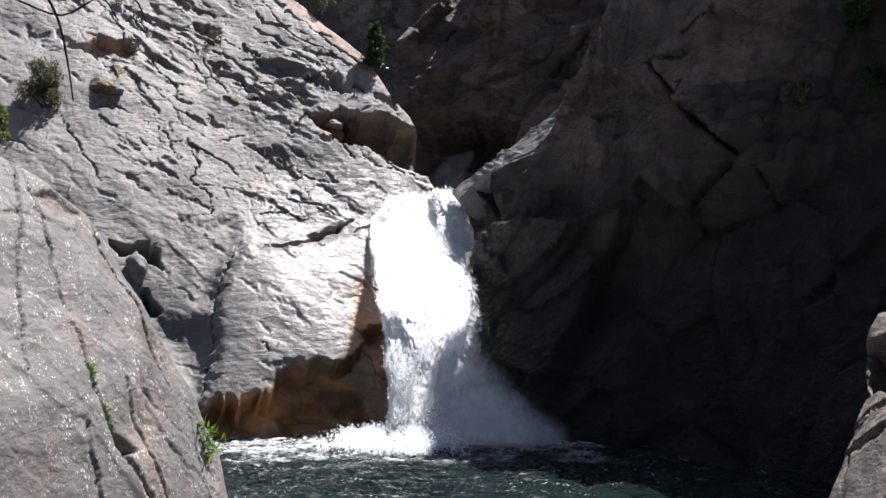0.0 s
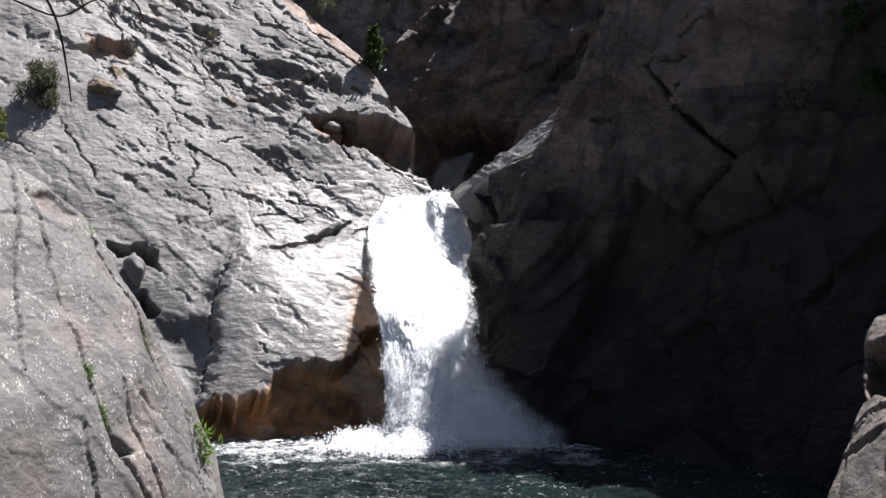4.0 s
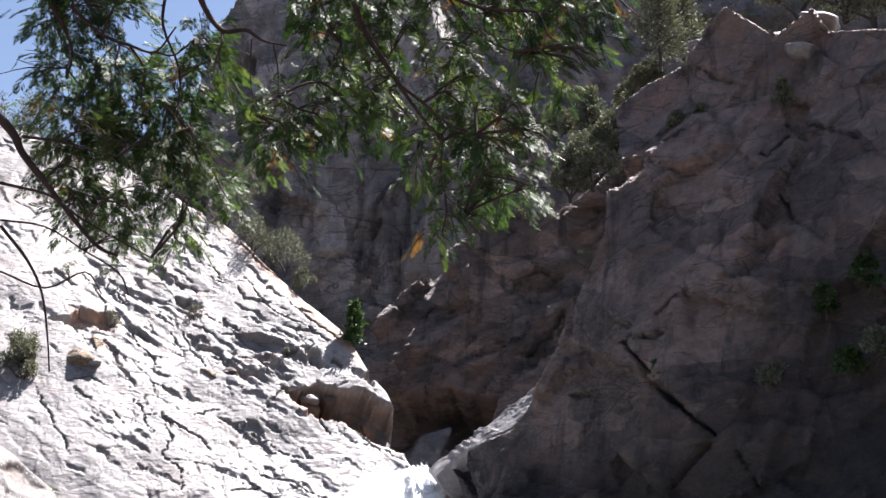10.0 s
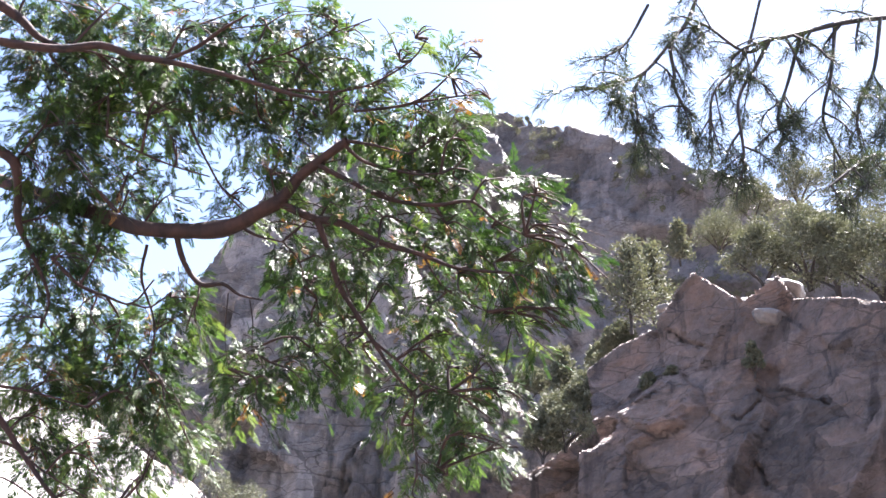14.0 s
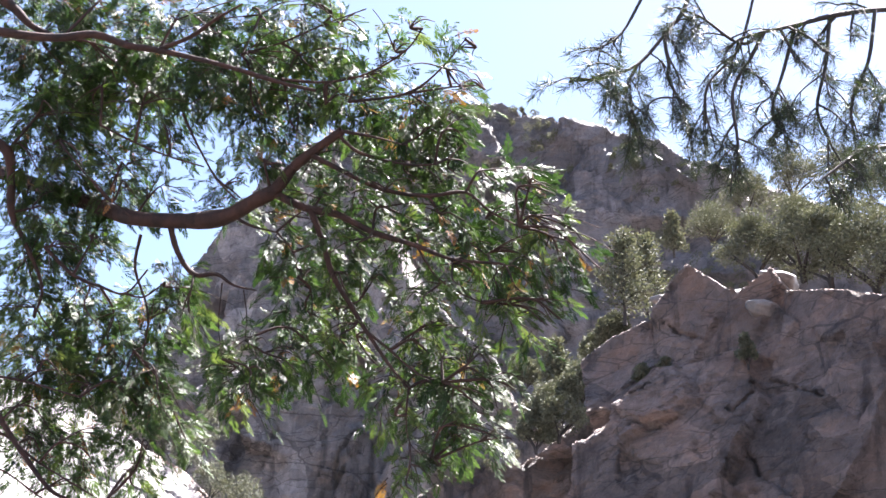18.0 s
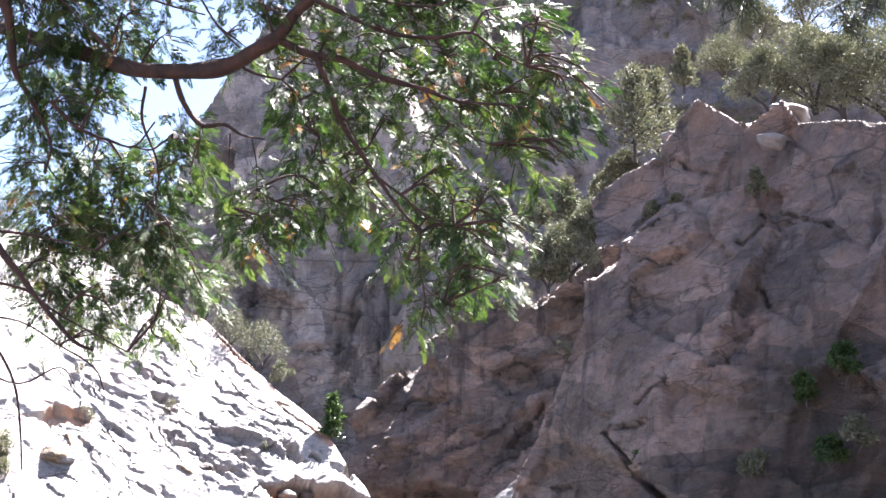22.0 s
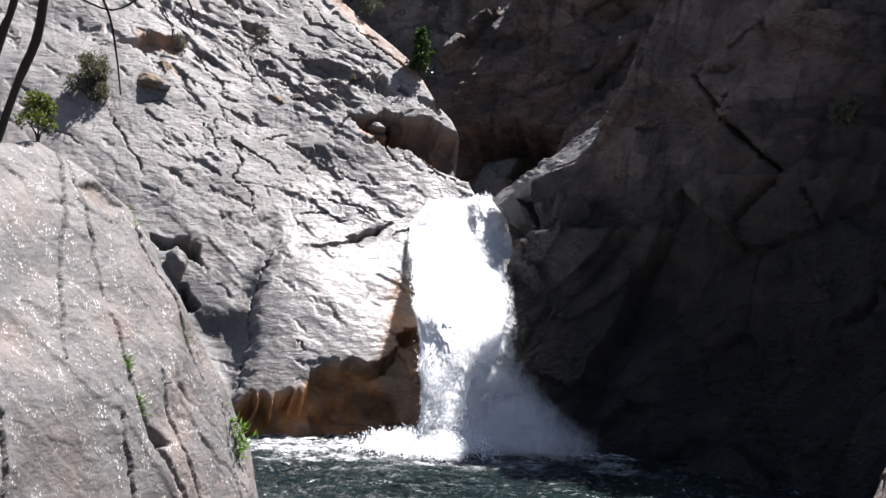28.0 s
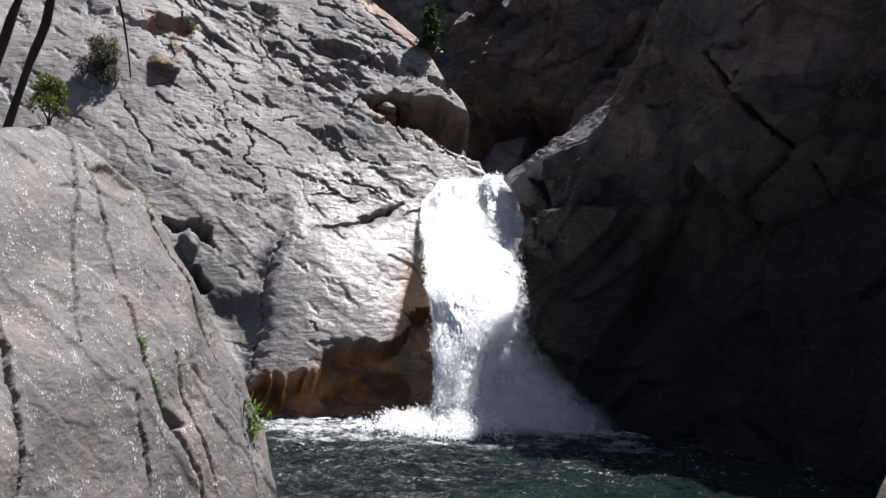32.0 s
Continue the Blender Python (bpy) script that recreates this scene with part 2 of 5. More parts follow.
    best, second = np.full(len(q), 9.0), np.full(len(q), 9.0)
    h = np.zeros(len(q))
    for dx in (-1, 0, 1):
        for dy in (-1, 0, 1):
            cx, cy = i[:, 0] + dx, i[:, 1] + dy
            px, py = cx + 0.5 + 0.45 * lattice(cx, cy, 1, seed), cy + 0.5 + 0.45 * lattice(cx, cy, 2, seed)
            d = np.hypot(q[:, 0] - px, q[:, 1] - py)
            mine = step * lattice(cx, cy, 3, seed) + tilt * (lattice(cx, cy, 4, seed) * (q[:, 0] - px) + lattice(cx, cy, 5, seed) * (q[:, 1] - py))
            nearer = d < best
            second = np.where(nearer, best, np.minimum(second, d))
            h = np.where(nearer, mine, h)
            best = np.where(nearer, d, best)
    return h, second - best


def along(q, line):
    """Distance of points q (n, 2) from a line of points, and how far along it (0 to 1)."""
    best, where = np.full(len(q), 1e9), np.zeros(len(q))
    for k in range(len(line) - 1):
        a, b = np.array(line[k]), np.array(line[k + 1])
        u = np.clip(((q - a) @ (b - a)) / max((b - a) @ (b - a), 1e-9), 0, 1)
        d = np.hypot(*(q - a - u[:, None] * (b - a)).T)
        where = np.where(d < best, (k + u) / (len(line) - 1), where)
        best = np.minimum(best, d)
    return best, where


def inside(q, outline):
    """Signed distance of points q to a closed outline, positive inside."""
    d, _ = along(q, outline + outline[:1])
    c = np.zeros(len(q), bool)
    for k in range(len(outline)):
        (ax, ay), (bx, by) = outline[k - 1], outline[k]
        if ay != by:
            c ^= ((ay > q[:, 1]) != (by > q[:, 1])) & (q[:, 0] < (bx - ax) * (q[:, 1] - ay) / (by - ay) + ax)
    return np.where(c, d, -d)


def smooth(x):
    x = np.clip(x, 0, 1)
    return x * x * (3 - 2 * x)


def mesh_of(name, verts, quads, materials, parent=None, attributes=None, shade=True):
    me = bpy.data.meshes.new(name)
    verts, quads = np.asarray(verts, np.float32), np.asarray(quads, np.int32)
    me.vertices.add(len(verts))
    me.vertices.foreach_set("co", verts.ravel())
    me.loops.add(quads.size)
    me.loops.foreach_set("vertex_index", quads.ravel())
    me.polygons.add(len(quads))
    me.polygons.foreach_set("loop_start", np.arange(len(quads), dtype=np.int32) * quads.shape[1])
    for key, values in (attributes or {}).items():
        me.attributes.new(key, "FLOAT", "POINT").data.foreach_set("value", np.asarray(values, np.float32))
    me.update(calc_edges=True)
    me.validate()
    if shade:
        me.polygons.foreach_set("use_smooth", np.ones(len(me.polygons), bool))
    for m in materials:
        me.materials.append(m)
    ob = new(name, me)
    ob.parent = parent
    return ob


def rock(name, material, origin, facing, humps, outline, grain, cell, deep=3.0, edge=0.5, margin=0.8, relief=None, cracks=(), pits=(), stain_shades=(), wets=(), darks=(), lip=0.9, ragged=0.09, sheer=False, brow=0.0, crisp=True):
    """A rock mass: a sheet through origin that faces a way, bounded by an outline in its own metres (across, up the dip), with humps
    (across, up, height, radius), pits (outline, depth, softness) and cracks (line, width, depth); its rim falls back by deep."""
    n = np.array(facing)
    up = np.array((0, 0, 1.0)) - n[2] * n
    up /= np.linalg.norm(up)
    across = np.cross(up, n)
    box = np.array(outline)
    s = np.arange(box[:, 0].min() - margin, box[:, 0].max() + margin + cell, cell)
    t = np.arange(box[:, 1].min() - margin, box[:, 1].max() + margin + cell, cell)
    gs, gt = np.meshgrid(s, t)
    q = np.stack([gs.ravel(), gt.ravel()], 1)
    space = np.array(origin) + q[:, :1] * across + q[:, 1:] * up
    wobble = np.stack([fractal(space / (4 * grain), 4, 11), fractal(space / (4 * grain), 4, 23)], 1) * 0.22 * grain
    rim = inside(q + 0.6 * wobble, outline)
    h = np.zeros(len(q))
    for a, b, height, radius in humps:
        h += height * np.exp(-((q[:, 0] - a) ** 2 + (q[:, 1] - b) ** 2) / radius ** 2)
    if relief:
        h += relief(q, space)
    jag = np.stack([fractal(space / (0.55 * grain), 4, 63, 0.65), fractal(space / (0.55 * grain), 4, 67, 0.65)], 1) * ragged * grain
    rusty_shade = np.zeros(len(q))
    def near_to(shape, moved, reach):
        """Signed distance to an outline, worked out only round it."""
        box = np.array(shape)
        low, high = box.min(0) - reach, box.max(0) + reach
        some = ((q > low) & (q < high)).all(1)
        d = np.full(len(q), -1e3)
        d[some] = inside(moved[some], shape)
        return d

    for shape, depth, soft, *rust_shade in pits:
        share = smooth(0.5 + near_to(shape, q + 0.8 * wobble + jag, soft + grain) / (2 * soft))
        h -= depth * share
        # Brown of the pit: stain, and on the shore boulder painted shade.
        rusty_shade = np.maximum(rusty_shade, (rust_shade[0] if rust_shade else 0.0) * share ** 0.3)
    for line, width, depth in cracks:
        box = np.array(line)
        some = ((q > box.min(0) - 12 * width - grain) & (q < box.max(0) + 12 * width + grain)).all(1)
        d, w = np.full(len(q), 1e3), np.zeros(len(q))
        d[some], w[some] = along((q + 0.5 * wobble + jag)[some], line)
        wide = width * (0.12 + 0.7 * np.sin(np.pi * np.clip(w * 0.94 + 0.03, 0, 1)) ** 0.7) * (0.85 + 0.25 * lattice(np.floor(w * 9).astype(np.int64), 0, 0, len(line)))
        h -= depth * np.clip(1.25 - (d / np.maximum(wide, 0.01)) ** 2, 0, 1)
        a, b = np.array(line[0]), np.array(line[-1])
        side = ((b - a)[0] * (q[:, 1] - a[1]) - (b - a)[1] * (q[:, 0] - a[0])) / max(np.hypot(*(b - a)), 0.1)
        ends = np.clip(4 * w * (1 - w) * 3, 0, 1)
        h += np.where(side * (1 if b[0] > a[0] else -1) > 0, 1, 0) * ends * lip * width * np.exp(-d / (5 * width))
    h += brow * smooth((space[:, 2] - 13) / 6) * np.exp(-np.clip(rim, 0, None) / (1.2 * grain))
    r = np.clip(rim, 0, edge) / edge
    h -= edge * (1 - np.sqrt(1 - (1 - r) ** 2)) * 1.0
    h -= np.where(rim < 0, deep * np.clip(-rim / margin, 0, 1.2), 0)
    if sheer:
        dt, ds = np.gradient(rim.reshape(len(t), len(s)), cell)
        back_in = np.clip(-rim, 0, 2 * margin) * 0.97 / np.maximum(np.hypot(ds, dt).ravel(), 0.3)
        space = space + (back_in * ds.ravel())[:, None] * across + (back_in * dt.ravel())[:, None] * up
    out = space + h[:, None] * n
    keep = rim > -margin
    cols = len(s)
    k = np.arange(len(q)).reshape(len(t), cols)
    quads = np.stack([k[:-1, :-1].ravel(), k[:-1, 1:].ravel(), k[1:, 1:].ravel(), k[1:, :-1].ravel()], 1)
    quads = quads[keep[quads].any(1)]
    used = np.unique(quads)
    new_index = np.zeros(len(q), np.int64)
    new_index[used] = np.arange(len(used))
    stain_shade = rusty_shade
    for shape, amount, soft in stain_shades:
        stain_shade = np.maximum(stain_shade, amount * smooth(0.5 + near_to(shape, q + 0.5 * wobble, soft + grain) / (2 * soft)))
    wet = np.zeros(len(q))
    for shape, amount, soft in wets:
        wet = np.maximum(wet, amount * smooth(0.5 + near_to(shape, q, soft + grain) / (2 * soft)))
    dark = np.zeros(len(q))
    for shape, amount, soft in darks:
        dark = np.maximum(dark, amount * smooth(0.5 + near_to(shape, q + 0.5 * wobble + jag, soft + grain) / (2 * soft)))
    return mesh_of(name, out[used], new_index[quads], [material], attributes={"stain_shade": stain_shade[used], "wet": wet[used], "dark": dark[used]}, shade=not crisp)


# ---- the rock masses ----
def shingles(q, angle, spacing, length, seed):
    """Ledges of sheeting rock: long steps that run at an angle, rise slowly and end in a sharp drop, broken along their length."""
    c, s = math.cos(radians(angle)), math.sin(radians(angle))
    a, b = q[:, 0] * c + q[:, 1] * s, -q[:, 0] * s + q[:, 1] * c
    flat = np.stack([a / length, b / (2.5 * spacing), np.full(len(q), seed * 3.1)], 1)
    v = b / spacing + 1.4 * fractal(flat, 4, seed)
    k = np.floor(v)
    broken = rough(np.stack([a / (0.8 * length), k * 7.3, np.full(len(q), 1.7)], 1), seed + 5)
    rise = v - k
    return np.where(rise < 0.82, rise / 0.82, (1 - rise) / 0.18) * np.clip(0.25 + 1.1 * broken, 0, 1.2)


def plates(q, space, angle, length, slim, width, seed, share, tilt):
    """Sheeting plates: long narrow cells at an angle, each a step up or down with its own tilt, and open joints here and there."""
    c, s = math.cos(radians(angle)), math.sin(radians(angle))
    bent = q + 0.1 * length * np.stack([fractal(space / length, 5, seed, 0.6), fractal(space / length, 5, seed + 4, 0.6)], 1)
    turned = np.stack([(bent[:, 0] * c + bent[:, 1] * s) / length, (-bent[:, 0] * s + bent[:, 1] * c) / (slim * length)], 1)
    h, joint = facets(turned, tilt, 1.0, seed)
    there = smooth((fractal(space / (1.3 * length), 3, seed + 8) + share) / 0.25)
    return h * smooth(joint / 0.03), -np.clip(1 - joint / width, 0, 1) * there


def chips(q, space, angle, length, slim, seed, share):
    """Scattered sharp hollows where flakes have come away: each falls in from one end and stops at a step."""
    c, s = math.cos(radians(angle)), math.sin(radians(angle))
    bent = q + 0.22 * length * np.stack([fractal(space / (0.7 * length), 4, seed, 0.6), fractal(space / (0.7 * length), 4, seed + 4, 0.6)], 1)
    turned = np.stack([(bent[:, 0] * c + bent[:, 1] * s) / length, (-bent[:, 0] * s + bent[:, 1] * c) / (slim * length)], 1)
    pick, joint = facets(turned, 0.0, 1.0, seed)
    slope, _ = facets(turned, 1.0, 0.0, seed)
    gone = smooth((pick - (1 - 2 * share)) / 0.08) * smooth(joint / 0.04)
    return -gone * (0.7 + 0.6 * np.clip(slope, -1, 1))


def slab_relief(q, space):
    fine = fractal(space / 0.5, 4, 31, 0.55) * 0.02
    wide = fractal(space / 5.0, 3, 5) * 0.22
    broken = np.exp(-((q[:, 0] - ROUGH[0]) / 7.5) ** 2 - ((q[:, 1] - ROUGH[1]) / 6.0) ** 2)
    where = np.clip(0.25 + 1.0 * fractal(space / 3.5, 3, 41), 0.0, 1.0) * (0.1 + 1.0 * broken)
    big, line = plates(q, space, -36, 3.0, 0.26, 0.02, 17, 0.1, 0.3)
    small, line_b = plates(q, space, -40, 1.2, 0.24, 0.035, 27, -0.1, 0.3)
    tiny, _ = plates(q, space, -30, 0.5, 0.35, 0.05, 37, -0.1, 0.4)
    return wide + fine + where * (0.2 * big + 0.1 * small + 0.035 * tiny + 0.03 * shingles(q, -33, 0.7, 2.6, 2)) + 0.25 * line * (0.12 + broken) + 0.1 * line_b * (0.06 + broken) + 0.3 * chips(q, space, -36, 1.6, 0.2, 71, 0.06) * (0.35 + broken) + 0.18 * chips(q, space, -42, 0.8, 0.26, 73, 0.08) * (0.4 + broken)


def flakes(q, space):
    big, line = plates(q, space, -60, 1.7, 0.22, 0.03, 47, 0.15, 0.8)
    small, line_b = plates(q, space, -66, 0.6, 0.25, 0.04, 53, -0.05, 0.8)
    return 0.012 * big + 0.004 * small + 0.025 * line + 0.006 * line_b


def outcrop_relief(q, space):
    return 0.2 * fractal(space / 2.2, 3, 5) + 0.009 * fractal(space / 0.3, 4, 15) + 0.012 * shingles(q, -60, 0.6, 2.8, 4) + flakes(q, space)


def blocky(width, height, tilt, step, dip=0.0, lumps=0.0, fine=1.0):
    """Relief of jointed rock: sharp-edged tilted blocks of that size that lean along a dip, with smaller broken faces on them."""
    c, s = math.cos(radians(dip)), math.sin(radians(dip))

    def relief(q, space):
        bent = q + 0.1 * width * np.stack([fractal(space / (0.8 * width), 4, 51), fractal(space / (0.8 * width), 4, 57)], 1)
        turned = np.stack([bent[:, 0] * c + bent[:, 1] * s, -bent[:, 0] * s + bent[:, 1] * c], 1)
        h = lumps * fractal(space / (0.6 * width), 4, 5)
        for share, strength, seed in ((1.0, 1.0, 7), (0.42, 0.36, 9), (0.16, 0.11 * fine, 13), (0.07, 0.04 * fine, 19)):
            face, joint = facets(turned / (share * width, share * height), tilt * strength, step * strength, seed)
            open_here = smooth((fractal(space / (1.2 * width), 2, seed + 40) + 0.1) / 0.3)
            h = h + face - 0.35 * step * strength * np.clip(1 - joint / 0.05, 0, 1) * open_here
        return h
    return relief


ROUGH = (3.19, 5.68)
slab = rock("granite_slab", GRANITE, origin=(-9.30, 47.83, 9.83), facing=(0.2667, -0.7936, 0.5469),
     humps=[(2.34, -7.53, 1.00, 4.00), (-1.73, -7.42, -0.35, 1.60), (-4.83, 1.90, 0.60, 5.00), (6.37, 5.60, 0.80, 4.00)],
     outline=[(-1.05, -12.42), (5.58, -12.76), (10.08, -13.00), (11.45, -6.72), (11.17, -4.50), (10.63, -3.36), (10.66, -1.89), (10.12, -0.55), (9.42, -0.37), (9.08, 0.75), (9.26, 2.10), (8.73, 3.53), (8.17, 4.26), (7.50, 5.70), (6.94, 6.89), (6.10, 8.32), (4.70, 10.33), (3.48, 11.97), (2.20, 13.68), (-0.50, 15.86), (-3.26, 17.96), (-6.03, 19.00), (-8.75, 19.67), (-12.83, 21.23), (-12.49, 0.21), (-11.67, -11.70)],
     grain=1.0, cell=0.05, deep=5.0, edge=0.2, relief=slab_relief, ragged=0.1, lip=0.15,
     cracks=[(line, width, depth) for width, depth, lines in (
         (0.27, 1.8, [[(1.55, -3.62), (2.49, -3.46), (3.36, -3.07), (4.14, -2.62), (5.38, -1.89)]]),
         (0.09, 1.4, [[(5.34, -2.66), (5.75, -2.41), (6.32, -2.21)],
                      [(3.95, 3.34), (4.43, 2.69), (5.31, 2.01), (5.85, 1.01)]]),
         (0.045, 0.6, [[(-2.44, 6.51), (-2.09, 5.50), (-1.70, 5.13), (-0.90, 4.95)], [(-0.14, 6.79), (0.20, 5.38), (0.69, 4.67)],
                      [(-3.12, 8.75), (-2.81, 8.17), (-2.54, 7.63)], [(-0.69, 6.68), (-0.37, 5.61)], [(2.03, 5.14), (3.38, 5.11), (4.65, 5.38), (5.63, 5.75)],
                      [(-1.00, 1.77), (-0.10, 1.12), (0.73, 0.34)], [(5.07, 5.56), (5.50, 4.90), (6.01, 4.42)]]),
         (0.036, 0.3, [[(5.40, 2.99), (5.71, 2.30), (6.29, 1.70)], [(6.44, 3.16), (6.87, 2.34), (7.54, 1.39)], [(7.75, 3.11), (8.03, 2.13), (8.40, 1.00)], [(5.46, 2.29), (6.87, 2.34), (8.38, 1.82)], [(0.58, -3.24), (-0.08, -4.42), (-0.59, -5.72), (-0.81, -6.65), (-0.79, -7.86), (-1.19, -9.49), (-1.51, -10.22)], [(-5.05, 3.13), (-4.03, 3.41), (-3.57, 3.01)], [(-2.44, 2.70), (-1.93, 1.67), (-1.56, 0.95)],
                       [(-8.70, 1.69), (-7.64, 1.34), (-7.05, 0.71)], [(-3.16, 1.63), (-2.69, 1.07)], [(-0.88, 1.43), (-0.79, 0.63), (-1.17, -0.39), (-0.52, -0.91), (-0.38, -1.88)],
                       [(0.05, 2.00), (0.69, 2.23), (1.23, 2.32)], [(2.84, 1.96), (3.39, 2.65), (3.89, 3.28)], [(2.69, 8.07), (3.49, 7.29), (4.62, 6.20), (5.67, 5.42)],
                       [(0.41, 8.17), (1.60, 7.35), (2.74, 6.12), (3.65, 5.32)], [(1.08, 10.22), (1.70, 9.92)], [(7.44, 0.67), (8.18, 0.41), (9.26, -0.25)],
                       [(6.31, 1.89), (7.48, 0.96), (8.05, 0.35)], [(-6.15, 2.73), (-5.30, 0.86), (-4.57, -0.72)], [(3.19, 0.57), (4.11, 0.06), (5.08, -0.03)],
                       [(2.68, -0.91), (3.96, -1.22), (5.14, -1.84)], [(1.30, -1.77), (2.49, -1.56), (3.86, -2.00)], [(0.75, -8.18), (1.22, -8.69)]]),
         (0.04, 0.5, [[(0.97, 10.95), (1.85, 10.05)], [(-0.61, 10.61), (0.40, 9.75)], [(-2.79, 8.72), (-2.54, 8.01)],
                     [(-4.66, 10.02), (-3.64, 7.90), (-3.03, 6.51)], [(-2.42, 11.38), (-1.59, 11.16)], [(2.56, 10.68), (3.94, 8.30), (5.83, 6.67)],
                     [(4.57, 9.13), (5.89, 7.06), (6.80, 5.99)], [(2.31, 13.08), (3.45, 11.56), (4.94, 10.00)]]))
         for line in lines],
     pits=[([(0.59, -3.21), (1.56, -3.59), (3.72, -3.00), (5.76, -2.35), (7.17, -2.83), (8.37, -4.52), (6.84, -13.22), (-1.75, -12.67), (-1.48, -10.25), (-0.88, -8.59), (-0.79, -6.30), (-0.20, -4.56)], -0.45, 0.6),
           ([(3.90, 3.37), (4.66, 3.03), (5.50, 3.48), (6.45, 3.24), (7.53, 3.47), (8.53, 2.91), (9.83, 2.42), (9.32, 0.29), (7.79, 0.91), (6.59, 1.68), (5.29, 1.84), (4.62, 2.58)], 1.7, 0.07, 0.4),
           ([(4.85, 2.97), (5.56, 3.02), (5.65, 2.46), (5.31, 2.01), (4.94, 2.29)], -1.2, 0.1), ([(5.73, 3.25), (6.33, 3.10), (6.24, 2.70), (5.94, 2.80)], -1.3, 0.06), ([(6.65, 2.72), (7.66, 2.39), (7.78, 1.26), (6.90, 1.72)], 0.6, 0.2),
           ([(7.92, 4.41), (8.29, 4.16), (8.09, 3.71), (7.80, 3.91)], 0.6, 0.05), ([(5.05, 5.56), (5.65, 5.29), (6.02, 4.48), (5.69, 4.35), (5.29, 4.84)], 0.5, 0.05), ([(6.34, 4.99), (6.71, 4.64), (6.63, 4.39), (6.25, 4.73)], 0.5, 0.05),
           ([(-0.47, 8.82), (0.01, 8.82), (0.66, 8.47), (0.42, 7.95), (-0.10, 7.99), (-0.33, 8.33)], 0.5, 0.06),
           ([(-6.14, 6.61), (-5.21, 6.81), (-4.69, 7.35), (-3.92, 7.06), (-3.03, 7.36), (-3.21, 6.42), (-3.55, 6.11), (-4.06, 6.41), (-4.65, 6.15), (-5.45, 6.44)], 0.6, 0.1),
           ([(-4.34, -3.14), (-3.77, -3.32), (-3.11, -3.09), (-2.57, -3.51), (-2.47, -4.23), (-3.01, -3.91), (-3.34, -3.52), (-3.93, -3.79)], 1.2, 0.07),
           ([(-3.32, -5.42), (-2.99, -5.09), (-2.81, -5.75), (-2.47, -6.16), (-2.93, -6.35)], 1.2, 0.07),
           ([(-2.63, -6.45), (-0.76, -6.80), (-0.84, -8.59), (-1.47, -10.18), (-2.19, -8.77), (-2.60, -7.38)], 0.2, 0.5),
           ([(-0.75, -6.30), (-0.15, -4.60), (0.55, -3.25), (0.2, -1.9), (-0.6, -2.2), (-1.1, -4.0), (-1.05, -5.8)], 0.25, 0.4),
           ([(-1.50, -10.74), (-0.87, -10.09), (-0.84, -10.98), (-0.59, -10.17), (-0.32, -10.31), (-0.23, -11.08), (0.02, -10.34), (0.40, -10.21), (0.52, -10.48), (0.74, -10.20), (0.89, -10.51), (1.07, -10.19), (1.52, -9.37), (1.85, -9.18), (2.44, -9.25), (2.80, -9.08), (3.53, -9.32), (4.36, -8.95), (5.11, -7.70), (6.97, -6.77), (6.84, -13.22), (-2.04, -12.65)], 1.3, 0.07, 1.0),
           ([(1.50, -10.64), (2.38, -10.06), (3.47, -9.95), (4.58, -10.06), (4.90, -11.16), (3.53, -11.67), (1.86, -11.28)], 0.7, 0.4)],
     stain_shades=[([(-1.64, -10.67), (-0.81, -10.17), (-0.22, -10.40), (0.29, -10.24), (0.91, -10.17), (1.52, -9.42), (2.44, -9.25), (3.53, -9.32), (3.92, -8.97), (4.46, -7.00), (4.93, -5.29), (5.44, -5.01), (5.77, -5.50), (6.38, -7.34), (6.84, -13.22), (-2.04, -12.65)], 1.0, 0.25),
             ([(4.36, 2.52), (5.46, 3.08), (6.43, 3.10), (7.49, 3.17), (8.46, 2.38), (9.06, 1.87), (8.70, 0.73), (7.79, 0.97), (6.59, 1.68), (5.29, 1.84)], 1.0, 0.12),
             ([(-5.21, 7.45), (-3.04, 7.22), (-3.23, 6.00), (-4.06, 6.27), (-5.10, 6.47)], 0.5, 0.2),
             ([(0.61, 15.58), (2.22, 13.97), (4.73, 10.63), (7.13, 6.40), (7.75, 4.93), (6.53, 5.96), (4.14, 10.17), (2.16, 12.86), (0.58, 14.73)], 0.5, 0.25)],
     # Paints shade into overhang, undercut and bowl; the strip by the fall is wet.
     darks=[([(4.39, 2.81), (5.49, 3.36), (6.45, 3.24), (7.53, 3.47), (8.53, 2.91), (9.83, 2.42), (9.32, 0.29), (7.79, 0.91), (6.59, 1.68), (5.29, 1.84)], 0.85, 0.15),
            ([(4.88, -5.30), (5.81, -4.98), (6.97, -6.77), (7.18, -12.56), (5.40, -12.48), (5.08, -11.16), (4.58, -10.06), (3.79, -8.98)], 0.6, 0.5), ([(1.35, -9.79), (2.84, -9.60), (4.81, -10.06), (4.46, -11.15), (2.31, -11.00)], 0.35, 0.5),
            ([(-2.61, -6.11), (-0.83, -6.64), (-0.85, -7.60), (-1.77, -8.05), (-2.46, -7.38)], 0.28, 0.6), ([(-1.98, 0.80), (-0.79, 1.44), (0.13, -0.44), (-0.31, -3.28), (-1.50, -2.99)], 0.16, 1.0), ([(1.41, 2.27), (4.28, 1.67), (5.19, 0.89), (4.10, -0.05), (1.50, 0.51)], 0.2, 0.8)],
     wets=[([(0.60, -3.57), (1.16, -0.67), (4.23, 1.16), (7.74, 0.97), (11.55, -0.05), (8.99, -12.65), (3.45, -12.41), (3.79, -8.98), (-0.41, -8.68)], 1.0, 1.0)])

